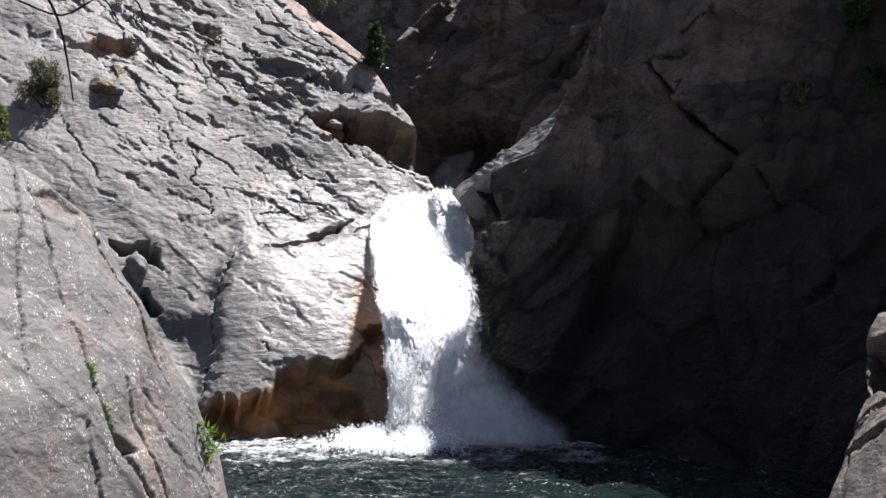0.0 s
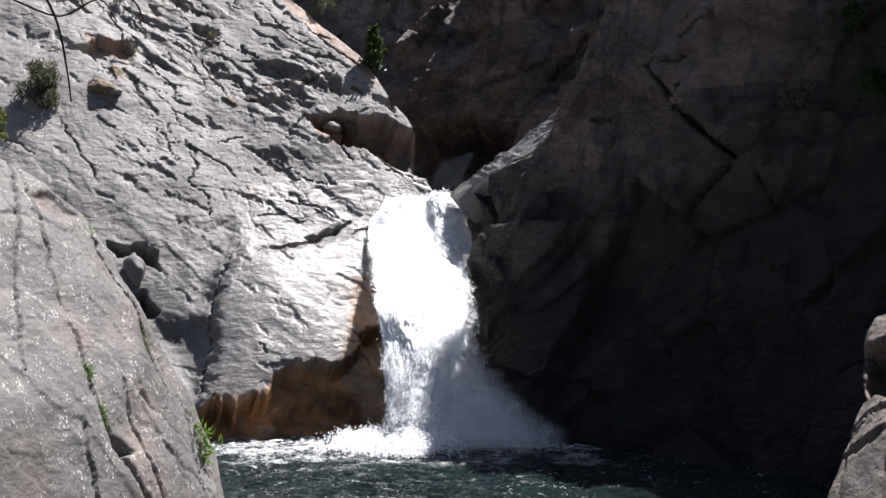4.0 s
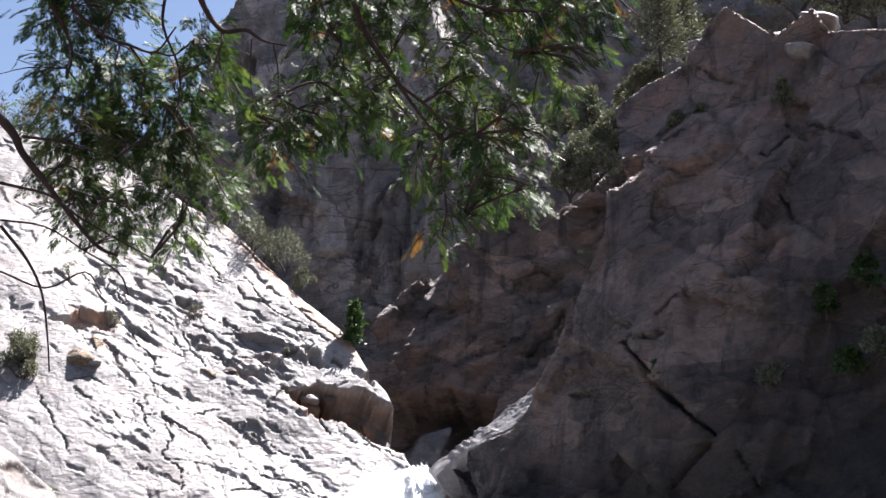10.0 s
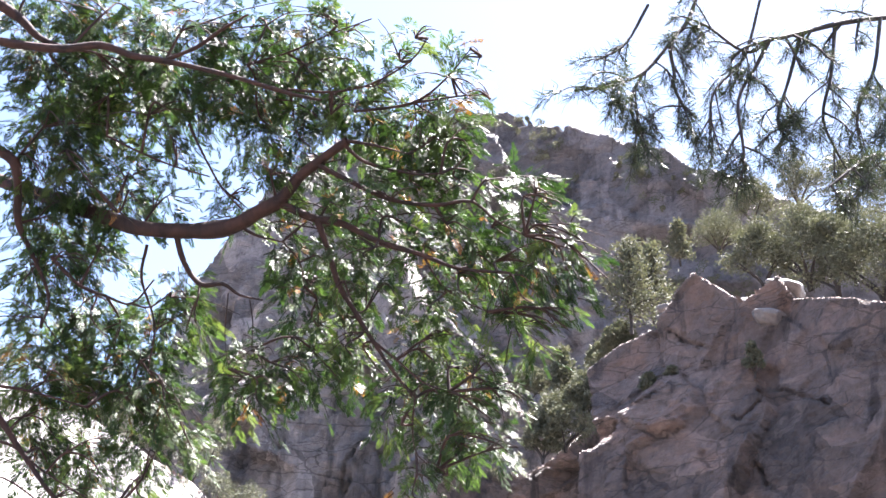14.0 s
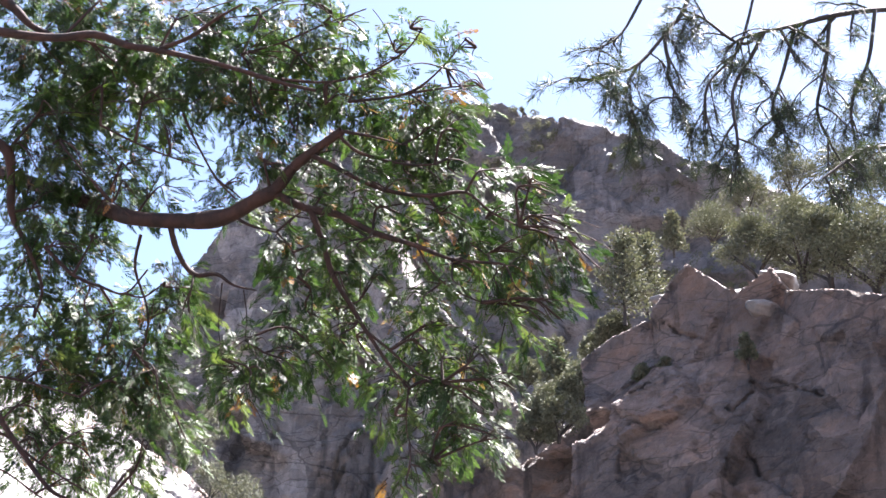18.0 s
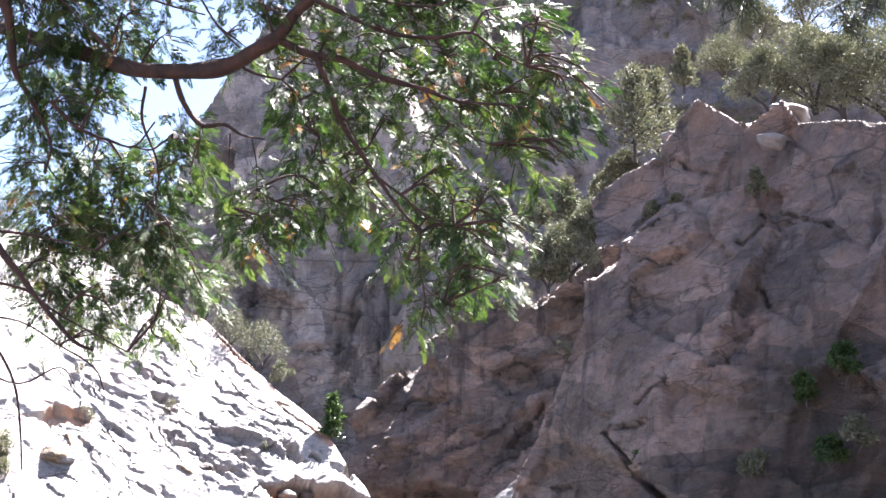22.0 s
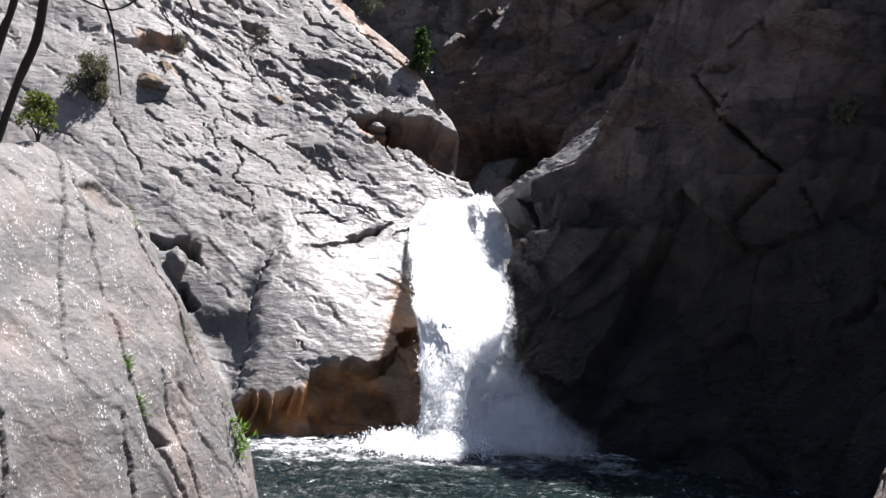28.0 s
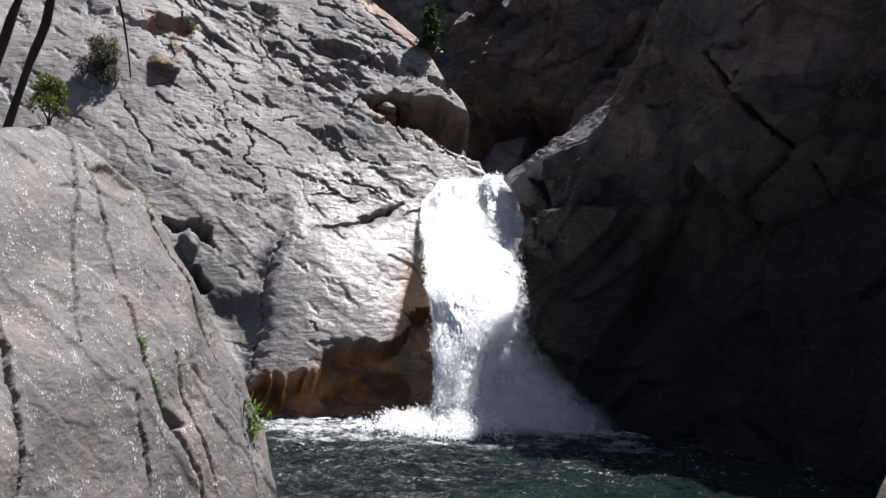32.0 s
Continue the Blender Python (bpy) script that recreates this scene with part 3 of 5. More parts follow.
tagged(slab, "pale grey sunlit granite slab, cracked and stained brown by the pool", "rock slab", kind="structure")

near = rock("granite_outcrop", SPECKLED, origin=(-3.78, 12.50, 5.58), facing=(0.8705, -0.2906, 0.3972),
     humps=[(-0.24, -0.15, 0.50, 2.50)],
     outline=[(1.57, -1.89), (0.58, -3.58), (-4.67, -1.64), (-3.28, 2.45), (-1.73, 2.59), (-1.20, 2.61), (-0.49, 2.69), (-0.04, 2.35), (0.51, 1.89), (0.81, 1.30), (0.95, 0.49), (1.14, -0.23), (1.39, -0.81), (1.62, -1.25), (1.49, -1.71)],
     grain=0.4, cell=0.022, deep=2.0, edge=0.3, margin=0.5, relief=outcrop_relief, crisp=False, lip=0.2, ragged=0.06,
     cracks=[(line, width, depth) for width, depth, lines in (
         (0.03, 0.1, [[(-0.28, 2.69), (-0.62, 2.03), (-1.02, 1.34), (-1.34, 0.72), (-1.55, 0.11)], [(-0.32, 2.48), (-0.48, 1.83), (-0.64, 1.17), (-0.63, 0.83)],
                        [(-1.12, -0.46), (-1.11, -0.98), (-1.19, -1.58)], [(0.79, -0.69), (0.72, -1.40), (0.68, -1.97)], [(0.45, 0.49), (0.43, 0.21), (0.50, -0.20), (0.51, -0.47)]]),
         (0.04, 0.16, [[(-0.63, 0.83), (-0.65, 0.27), (-0.81, -0.21), (-0.76, -0.61), (-0.65, -0.95), (-0.40, -1.41), (-0.34, -1.77)], [(0.39, 1.10), (0.45, 0.49), (0.45, 0.24)],
                       [(-0.27, -0.15), (-0.33, -0.58), (-0.25, -1.04), (-0.08, -1.58)], [(0.61, 1.89), (0.27, 1.35), (0.35, 1.06)]]),
         (0.05, 0.22, [[(-2.23, 0.69), (-2.52, -0.26), (-2.75, -1.18)]]))
         for line in lines],
     pits=[([(-0.73, -0.71), (-0.60, -0.77), (-0.45, -0.91), (-0.69, -0.90)], 0.3, 0.03), ([(-0.36, 2.01), (0.02, 2.00), (0.23, 1.73), (-0.10, 1.69), (-0.31, 1.84)], 0.08, 0.06)],
     stain_shades=[([(-0.36, 2.01), (0.02, 2.00), (0.23, 1.73), (-0.10, 1.69), (-0.31, 1.84)], 0.15, 0.1), ([(-2.27, -0.46), (-1.63, -0.54), (-1.87, -1.03), (-2.43, -0.95)], 0.15, 0.3)],
     darks=[([(-2.00, -0.37), (-1.63, -0.34), (-1.43, -0.72), (-1.71, -1.19), (-2.59, -0.95), (-2.36, -0.34)], 0.6, 0.25), ([(-0.19, 2.09), (0.30, 2.08), (0.44, 1.56), (0.67, 0.54), (0.65, -0.16), (0.19, -0.06), (-0.24, 0.84), (-0.30, 1.55)], 0.22, 0.3), ([(0.47, 0.83), (0.77, 0.25), (0.68, -0.30), (0.32, -0.53), (0.02, 0.02)], 0.25, 0.2)])
tagged(near, "grey speckled granite outcrop with steep cracks, beside the pool", "rock outcrop", kind="structure")

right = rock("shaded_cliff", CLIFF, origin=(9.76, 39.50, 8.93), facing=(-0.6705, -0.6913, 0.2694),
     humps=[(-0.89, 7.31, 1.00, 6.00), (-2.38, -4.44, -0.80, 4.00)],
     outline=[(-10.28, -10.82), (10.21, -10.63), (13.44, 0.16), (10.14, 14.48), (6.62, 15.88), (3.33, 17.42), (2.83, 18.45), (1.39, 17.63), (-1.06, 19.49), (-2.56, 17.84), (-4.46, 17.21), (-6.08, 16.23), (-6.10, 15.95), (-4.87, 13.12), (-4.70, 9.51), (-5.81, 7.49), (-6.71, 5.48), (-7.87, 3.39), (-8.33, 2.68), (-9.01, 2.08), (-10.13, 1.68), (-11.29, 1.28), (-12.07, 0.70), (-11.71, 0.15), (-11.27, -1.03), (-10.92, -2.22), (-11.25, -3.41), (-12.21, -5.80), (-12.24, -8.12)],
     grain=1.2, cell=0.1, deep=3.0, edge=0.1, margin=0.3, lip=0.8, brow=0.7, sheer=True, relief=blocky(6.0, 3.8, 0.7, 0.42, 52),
     cracks=[(line, width, depth) for width, depth, lines in (
         (0.13, 1.0, [[(-3.45, 4.72), (-2.63, 3.96), (-1.98, 2.86), (-1.16, 2.35), (-0.43, 1.71), (0.72, 1.07)], [(0.39, 1.03), (-0.16, 0.50), (-1.08, -0.49)]]),
         (0.07, 0.5, [[(2.09, 13.74), (2.37, 12.74), (1.74, 11.75), (1.21, 12.08)], [(2.01, 11.27), (1.99, 10.14), (2.87, 8.87)],
                      [(-2.68, 11.98), (-1.33, 11.66), (-0.60, 12.01)], [(-2.21, 5.57), (-1.37, 6.03), (-0.76, 6.48)], [(-3.73, 4.85), (-2.42, 4.95), (-1.55, 4.91)],
                      [(1.03, 8.26), (1.86, 8.32), (2.70, 8.48)], [(-3.22, 12.64), (-2.65, 13.18), (-1.70, 13.74), (-0.25, 14.15)], [(2.36, 13.67), (3.73, 12.78), (5.21, 11.80)],
                      [(1.24, 0.70), (2.07, -0.47)], [(-2.68, 17.93), (-1.62, 16.85), (-0.24, 15.96)], [(-6.40, 3.24), (-5.27, 3.33)]]))
         for line in lines],
     pits=[([(0.88, 7.54), (1.71, 7.59), (2.32, 6.97), (2.45, 5.73), (1.39, 6.00)], -0.3, 0.06), ([(-3.10, 12.72), (-2.36, 13.80), (-0.37, 14.10), (-0.04, 12.71), (-1.08, 11.70), (-2.42, 12.24)], -0.3, 0.08),
           ([(-0.91, 6.28), (2.42, 5.28), (2.29, 3.22), (-0.66, 3.30)], 0.4, 0.1), ([(-5.49, -6.19), (-4.48, -4.39), (-3.55, -4.53), (-2.10, -8.34), (-5.17, -9.32)], -0.4, 0.6),
           ([(-2.56, -5.92), (0.66, -4.22), (3.44, -5.63), (3.93, -8.93), (-0.87, -9.55)], 0.7, 1.6)],
     # The second patch paints the cliff's deep shade into its lower half.
     stain_shades=[([(3.30, 7.73), (6.63, 8.56), (6.65, 0.46), (3.04, 0.62), (2.63, 3.67)], 0.6, 1.5), ([(-11.52, -1.02), (-6.94, -0.63), (-2.04, 0.88), (1.19, 2.24), (7.40, 3.67), (8.72, -10.15), (-9.65, -13.30)], 1.0, 3.0)],
     # Both deepen that painted shade, the first one beside the fall.
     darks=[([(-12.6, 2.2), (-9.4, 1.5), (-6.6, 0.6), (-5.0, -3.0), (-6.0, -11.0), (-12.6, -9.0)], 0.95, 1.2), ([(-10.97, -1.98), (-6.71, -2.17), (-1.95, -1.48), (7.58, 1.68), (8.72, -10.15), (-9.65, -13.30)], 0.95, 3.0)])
tagged(right, "tall shaded brown-grey granite cliff above the pool", "cliff", kind="structure")

crest = rock("crest_ledge", GRANITE, origin=(3.10, 47.38, 11.05), facing=(-0.6333, -0.3303, 0.6999),
     humps=[],
     outline=[(-2.74, -2.34), (-2.69, -1.79), (-1.88, -1.06), (-0.86, 0.25), (-0.25, 1.49), (0.46, 2.42), (1.82, 1.53), (1.84, 0.67), (1.34, -0.13), (0.31, -0.75), (-0.82, -1.45), (-1.37, -2.08), (-1.60, -2.74)],
     grain=0.4, cell=0.05, deep=1.2, edge=0.05, margin=0.5, sheer=True, relief=lambda q, space: 0.16 * shingles(q, 6, 0.35, 1.8, 3) + 0.07 * shingles(q, 14, 0.16, 1.2, 9))
tagged(crest, "pale sunlit rock ledge along the cliff's low crest", "rock ledge", kind="structure")
mid = rock("gorge_buttress", CLIFF, origin=(3.72, 72.17, 21.79), facing=(-0.1738, -0.9596, 0.2214),
     humps=[],
     outline=[(-9.51, -13.49), (5.29, -15.24), (16.00, 0.36), (16.5, 10.0), (11.5, 9.5), (10.36, 12.01), (8.58, 9.67), (7.60, 7.99), (4.60, 5.80), (1.26, 4.70), (-1.30, 2.74), (-3.66, 1.21), (-5.25, -0.33), (-6.42, -2.25), (-6.80, -4.91), (-6.60, -7.85)],
     grain=1.5, cell=0.16, deep=12.0, edge=0.03, margin=0.16, brow=0.4, sheer=True, relief=blocky(7.5, 3.2, 1.5, 0.5, 38),
     cracks=[([(2.14, 0.74), (3.41, 1.48), (5.21, 1.21)], 0.3, 0.9), ([(-3.62, -1.79), (-2.73, -1.04), (-1.63, -1.28)], 0.25, 0.6), ([(3.04, -4.48), (4.63, -2.65), (5.17, -1.53)], 0.3, 0.8)],
     pits=[([(-7.21, -6.06), (-4.29, -7.05), (-1.48, -6.75), (0.97, -7.35), (0.64, -8.77), (-1.74, -9.79), (-8.12, -13.50)], 6.0, 0.3), ([(1.96, 0.55), (4.85, 1.22), (5.01, 0.03), (3.05, -0.87)], 0.8, 0.3)])
tagged(mid, "shaded granite buttress behind the waterfall's notch", "cliff", kind="structure")

back = rock("gorge_wall", FAR, origin=(-8.13, 92.43, 33.34), facing=(-0.1202, -0.9886, 0.0903),
     humps=[],
     outline=[(-20.03, -24.22), (19.37, -24.49), (24.71, 1.19), (15.58, 5.08), (10.85, 6.57), (6.03, 8.35), (-0.79, 8.12), (-7.52, 5.23), (-11.42, 4.60), (-23.32, 3.48)],
     grain=2.0, cell=0.28, deep=15.0, edge=0.15, margin=0.5, brow=0.9, sheer=True, relief=blocky(7.0, 4.0, 1.6, 0.6, 70),
     cracks=[([(5.67, 1.89), (4.31, -0.57), (4.14, -3.28)], 0.3, 1.0), ([(-0.54, 2.12), (-1.83, -1.36), (-2.26, -2.35)], 0.25, 0.7), ([(7.11, 0.83), (6.94, -3.13)], 0.25, 0.7), ([(-0.26, -4.86), (3.47, -4.48)], 0.25, 0.7)])
tagged(back, "shaded grey granite wall at the head of the gorge", "cliff", kind="structure")

pillar = rock("mountain_pillar", FAR, origin=(-17.32, 149.00, 67.87), facing=(-0.3346, -0.9083, 0.2510),
     humps=[],
     outline=[(-16.05, -34.58), (41.13, -37.20), (33.15, -10.26), (21.39, 2.13), (14.40, 18.75), (3.49, 31.29), (-3.97, 30.29), (-8.66, 20.45), (-13.25, 7.95), (-14.60, -1.07), (-14.58, -14.20)],
     grain=3.0, cell=0.5, deep=25.0, edge=0.4, brow=1.5, sheer=True, relief=blocky(24.0, 6.0, 2.2, 1.0, 83, 0.2))
tagged(pillar, "steep ribbed granite pillar of the mountain", "mountain", kind="structure")

MOUNT_TOP = [(-107.38, -95.24), (155.57, -108.04), (176.12, -31.65), (97.77, -9.03), (80.04, 2.89), (58.89, 14.66), (42.85, 26.46), (25.68, 37.69), (14.83, 41.85), (4.58, 46.42), (-6.06, 53.60), (-17.98, 58.23), (-36.22, 60.25), (-62.87, 55.79), (-81.33, 49.40), (-95.21, 27.38)]
mount = rock("mountain", MOUNTAIN, origin=(39.48, 311.67, 164.82), facing=(-0.3639, -0.9193, 0.1500),
     humps=[],
     outline=MOUNT_TOP,
     grain=6.0, cell=1.1, deep=60.0, edge=1.0, margin=1.5, sheer=True, relief=blocky(28.0, 16.0, 6.0, 2.6, -30, 0.8))
tagged(mount, "high granite mountain face dotted with shrubs", "mountain", kind="structure")

boulder = rock("shore_boulder", SHORE, origin=(3.56, 9.67, 5.52), facing=(-0.6578, -0.1498, 0.7382),
     humps=[],
     outline=[(-0.09, -0.93), (0.94, -1.84), (3.06, -0.93), (0.67, 1.93), (-1.00, 1.39), (-1.23, 1.28), (-1.20, 1.02), (-1.02, 0.79), (-0.47, 0.35), (-0.24, -0.13), (-0.10, -0.60)],
     grain=0.3, cell=0.025, deep=1.5, edge=0.25, margin=0.4, relief=outcrop_relief,
     cracks=[([(-0.21, -0.09), (-0.09, 0.11), (0.20, 0.27)], 0.04, 0.15), ([(-0.09, -0.33), (0.18, -0.20), (0.43, 0.05)], 0.04, 0.12)],
     # The pit's brown stands in for the shade on the top block.
     pits=[([(-1.02, 0.89), (-0.59, 1.01), (0.34, 0.43), (-0.39, 0.37)], 0.3, 0.05, 0.75)],
     # The first patch darkens the top block's painted shade further.
     darks=[([(-1.05, 0.90), (-0.34, 1.08), (0.54, 0.37), (-0.34, 0.28)], 0.6, 0.05), ([(0.02, -0.14), (0.59, 0.18), (1.22, -0.31), (0.69, -0.45)], 0.3, 0.1)])
tagged(boulder, "grey granite boulder with a lit rim on the shore", "boulder", kind="structure")


# ---- the pool ----
def grid_sheet(xs, ys, height):
    gx, gy = np.meshgrid(xs, ys)
    k = np.arange(gx.size).reshape(gx.shape)
    quads = np.stack([k[:-1, :-1].ravel(), k[:-1, 1:].ravel(), k[1:, 1:].ravel(), k[1:, :-1].ravel()], 1)
    flat = np.stack([gx.ravel(), gy.ravel()], 1)
    return np.column_stack([flat, height(flat)]), quads


BASE = np.array((-1.23, 42.60, 0.00))


def waves(flat):
    p = np.column_stack([flat[:, 0] * 0.75, flat[:, 1] * 1.25, np.zeros(len(flat))])
    far = np.hypot(flat[:, 0] - BASE[0], flat[:, 1] - BASE[1])
    strength = 0.95 + 1.2 * np.exp(-(far / 4.0) ** 2)
    ring = np.sin(far * 2.4 + 1.5 * rough(p * 0.3, 3)) * 0.05 * np.exp(-far / 9.0)
    ridged = 1 - 2 * np.abs(fractal(p * 1.7, 4, 61, 0.55))
    return strength * (0.085 * ridged + 0.09 * fractal(p * 0.45, 3, 71)) + ring - 0.04


verts, quads = grid_sheet(np.arange(-13, 22, 0.09), np.arange(26, 47, 0.09), waves)
lit = np.hypot((verts[:, 0] - BASE[0]) * 0.55, verts[:, 1] - BASE[1] + 0.2)
shore = np.exp(-((verts[:, 1] - (41.3 + 0.12 * (verts[:, 0] + 8))) / 0.35) ** 2) * (verts[:, 0] < 0)
broken = fractal(np.column_stack([verts[:, 0] * 0.5, verts[:, 1], verts[:, 2]]) * 1.3, 4, 77)
foam = np.clip(1.35 - lit / 3.9 + 0.35 * broken, 0, 1) + 0.6 * shore * np.clip(0.6 + broken, 0, 1)
foam = foam + 0.75 * np.clip((verts[:, 2] - 0.1) / 0.06, 0, 1) * np.clip(1.2 - lit / 9.0, 0, 1)
pool = mesh_of("water", verts, quads, [WATER], attributes={"foam": np.clip(foam, 0, 1), "flecks": np.clip(0.75 - lit / 16.0 + 0.5 * broken, 0, 0.8)})
tagged(pool, "dark green rippled pool water with foam below the fall", "water", kind="structure")


# ---- the waterfall ----
def ribbon(name, material, parent, left, right, steps, spread, bulge, seed, cover, lumps=0.2, label=""):
    """A sheet of falling water between two side lines of the same number of points, swelling towards its middle."""
    rows = len(left)
    v = np.linspace(0, rows - 1, steps)
    u = np.linspace(0, 1, spread)
    a = np.stack([np.interp(v, range(rows), np.array(left)[:, k]) for k in range(3)], 1)
    b = np.stack([np.interp(v, range(rows), np.array(right)[:, k]) for k in range(3)], 1)
    gu, gv = np.meshgrid(u, v / (rows - 1))
    p = a[:, None] + (b - a)[:, None] * gu[..., None]
    p = p.reshape(-1, 3)
    gu, gv = gu.ravel(), gv.ravel()
    streaky = p * (1.3, 1.3, 0.3)
    swell = bulge * np.sin(np.pi * gu) + lumps * fractal(streaky * 1.2, 5, seed) + 0.5 * lumps * fractal(p * 2.5, 4, seed + 9)
    p[:, 1] -= swell
    p[:, 0] += 0.12 * fractal(streaky, 3, seed + 3)
    k = np.arange(len(p)).reshape(steps, spread)
    quads = np.stack([k[:-1, :-1].ravel(), k[1:, :-1].ravel(), k[1:, 1:].ravel(), k[:-1, 1:].ravel()], 1)
    ob = mesh_of(name, p, quads, [material], parent, {"cover": cover(gu, gv)})
    return tagged(ob, label)


fall = tagged(new("waterfall"), "white waterfall plunging over granite into the pool", "waterfall")
ribbon("stream", STREAM, fall,
       [(-2.22, 49.25, 9.29), (-3.11, 48.08, 8.20), (-2.93, 46.32, 6.80), (-2.50, 42.58, 4.94), (-2.20, 41.63, 2.94), (-1.93, 41.01, 1.20), (-1.87, 40.60, 0.06)],
       [(-0.22, 50.02, 9.35), (0.53, 49.43, 8.23), (1.08, 47.92, 6.79), (1.13, 42.88, 4.92), (0.74, 41.83, 2.92), (0.12, 41.11, 1.18), (-0.08, 40.70, 0.05)],
       210, 100, 0.5, 81, lambda u, v: 1.5 * np.clip(np.minimum(u, 1 - u) / 0.08, 0, 1) - 0.1 - 0.35 * (u > 0.6) * smooth((v - 0.5) / 0.3), 0.07, "bright white falling stream")
ribbon("side_cascade", STREAM, fall,
       [(-0.58, 49.66, 9.46), (-0.34, 49.06, 8.71), (-0.09, 48.37, 7.73), (0.14, 47.77, 6.91)],
       [(0.32, 49.97, 9.42), (0.97, 49.50, 8.67), (1.34, 48.89, 7.74), (1.37, 48.19, 6.88)],
       60, 40, 0.3, 87, lambda u, v: 1.1 * np.clip(np.minimum(u, 1 - u) / 0.15, 0, 1) + 0.1, 0.3, "foaming water over the rock lip")
ribbon("spray_veil", VEIL, fall,
       [(-0.31, 44.60, 6.15), (-0.62, 43.60, 4.25), (-0.92, 42.60, 2.64), (-1.32, 42.00, 1.06), (-1.91, 41.40, -0.03)],
       [(1.58, 44.80, 5.88), (2.14, 43.80, 4.23), (2.51, 42.80, 2.62), (2.98, 42.20, 1.19), (4.48, 41.40, 0.01)],
       110, 70, 0.4, 91, lambda u, v: 0.7 * np.sin(np.pi * np.clip(1.05 * u, 0, 1)) ** 1.5 * np.clip(1.3 - 0.6 * v, 0, 1), 0.3, "thin spray")
for n, (left, right) in enumerate((
        ([(-1.75, 42.57, 3.79), (-2.12, 41.85, 2.06), (-3.70, 41.10, 0.20)], [(2.23, 41.17, 3.90), (3.38, 40.45, 2.23), (6.23, 39.68, 0.35)]),
        ([(-2.94, 41.70, 1.18), (-3.73, 41.50, 0.52), (-4.32, 41.30, -0.07)], [(3.96, 40.30, 1.58), (5.51, 40.10, 0.84), (6.44, 39.80, 0.19)]),
        ([(-0.90, 41.76, 2.66), (-1.70, 41.31, 1.34), (-4.45, 40.68, 0.17)], [(2.79, 40.36, 2.81), (4.30, 39.71, 1.56), (6.90, 39.07, 0.40)]))):
    ribbon("mist", MIST, fall, left, right, 40, 40, 0.3, 95 + n, lambda u, v: 0.84 * np.sin(np.pi * u) ** 1.8 * np.sin(np.pi * 0.8 * v) + 0.06, 0.1, "drifting mist")


def droplets(name, material, left, right, count, seed, size, out, dense, parent, label):
    """Clots of thrown water: small flakes at all angles in front of a sheet between two lines."""
    rng = np.random.default_rng(seed)
    rows = len(left)
    u, v = rng.uniform(0, 1, 3 * count), rng.uniform(0, 1, 3 * count)
    a = np.stack([np.interp(v * (rows - 1), range(rows), np.array(left)[:, k]) for k in range(3)], 1)
    b = np.stack([np.interp(v * (rows - 1), range(rows), np.array(right)[:, k]) for k in range(3)], 1)
    p = a + (b - a) * u[:, None]
    keep = rng.uniform(0, 1, len(p)) < dense(u, v) * np.clip(0.5 + 1.3 * fractal(p * (1.6, 1.6, 0.4), 4, seed), 0.02, 1)
    p = p[keep][:count]
    p = p + rng.normal(size=p.shape) * (0.07, 0.1, 0.1) - np.array([0, 1, 0]) * (out * rng.uniform(0, 1, len(p)))[:, None]
    flat = rng.normal(size=p.shape) * 0.3 + np.array([0.3, -0.55, 0.85])
    flat /= np.linalg.norm(flat, axis=1)[:, None]
    way = np.cross(flat, rng.normal(size=p.shape) * 0.5 + np.array([1.0, 0, 0]))
    way /= np.linalg.norm(way, axis=1)[:, None]
    side = np.cross(way, flat)
    length, width = size * rng.uniform(0.4, 1.4, len(p)), size * rng.uniform(0.25, 0.7, len(p))
    stretch = np.array([0.8, 0.8, 1.5])
    corners = np.stack([p - way * length[:, None] * stretch / 2, p + side * width[:, None] / 2, p + way * length[:, None] * stretch / 2, p - side * width[:, None] / 2], 1).reshape(-1, 3)
    return tagged(mesh_of(name, corners, np.arange(len(corners)).reshape(-1, 4), [material], parent, {"cover": np.full(len(corners), 1.5)}, shade=False), label, kind="stuff")


LIP_L = [(-2.21, 49.05, 9.28), (-3.03, 47.91, 8.20), (-2.89, 46.13, 6.80), (-2.45, 42.38, 4.95), (-2.15, 41.43, 2.96), (-1.88, 40.81, 1.23), (-2.64, 40.22, 0.23)]
LIP_R = [(-0.10, 49.86, 9.34), (0.87, 49.36, 8.23), (1.26, 47.79, 6.79), (1.27, 42.68, 4.93), (0.94, 41.63, 2.94), (0.12, 40.91, 1.21), (0.12, 40.42, 0.19)]
droplets("thrown_water", CLOTS, LIP_L, LIP_R, 90000, 7, 0.05, 0.5,
         lambda u, v: np.clip(np.minimum(u, 1 - u) / 0.15, 0.1, 1) * (1 - 0.85 * smooth((u - 0.45) / 0.3) * smooth((v - 0.5) / 0.2)), fall, "flying clots of white water")
droplets("lip_water", CLOTS, [(-0.46, 49.48, 9.40), (-0.21, 48.73, 8.46), (0.02, 47.47, 6.84)], [(0.32, 49.77, 9.41), (1.06, 49.20, 8.47), (1.36, 47.99, 6.88)],
         9000, 17, 0.1, 0.3, lambda u, v: 0.9 - 0.3 * u, fall, "foaming clots over the rock lip")
droplets("fine_spray", CLOTS, [(-0.61, 42.89, 6.18), (-0.79, 41.47, 3.77), (-1.07, 40.62, 1.85), (-2.81, 39.80, 0.20)], [(1.40, 43.46, 5.96), (2.02, 42.07, 3.72), (2.58, 41.12, 1.79), (3.46, 40.20, 0.13)],
         9000, 8, 0.035, 0.6, lambda u, v: np.clip(0.8 - 0.95 * u, 0, 1), fall, "fine flying spray")
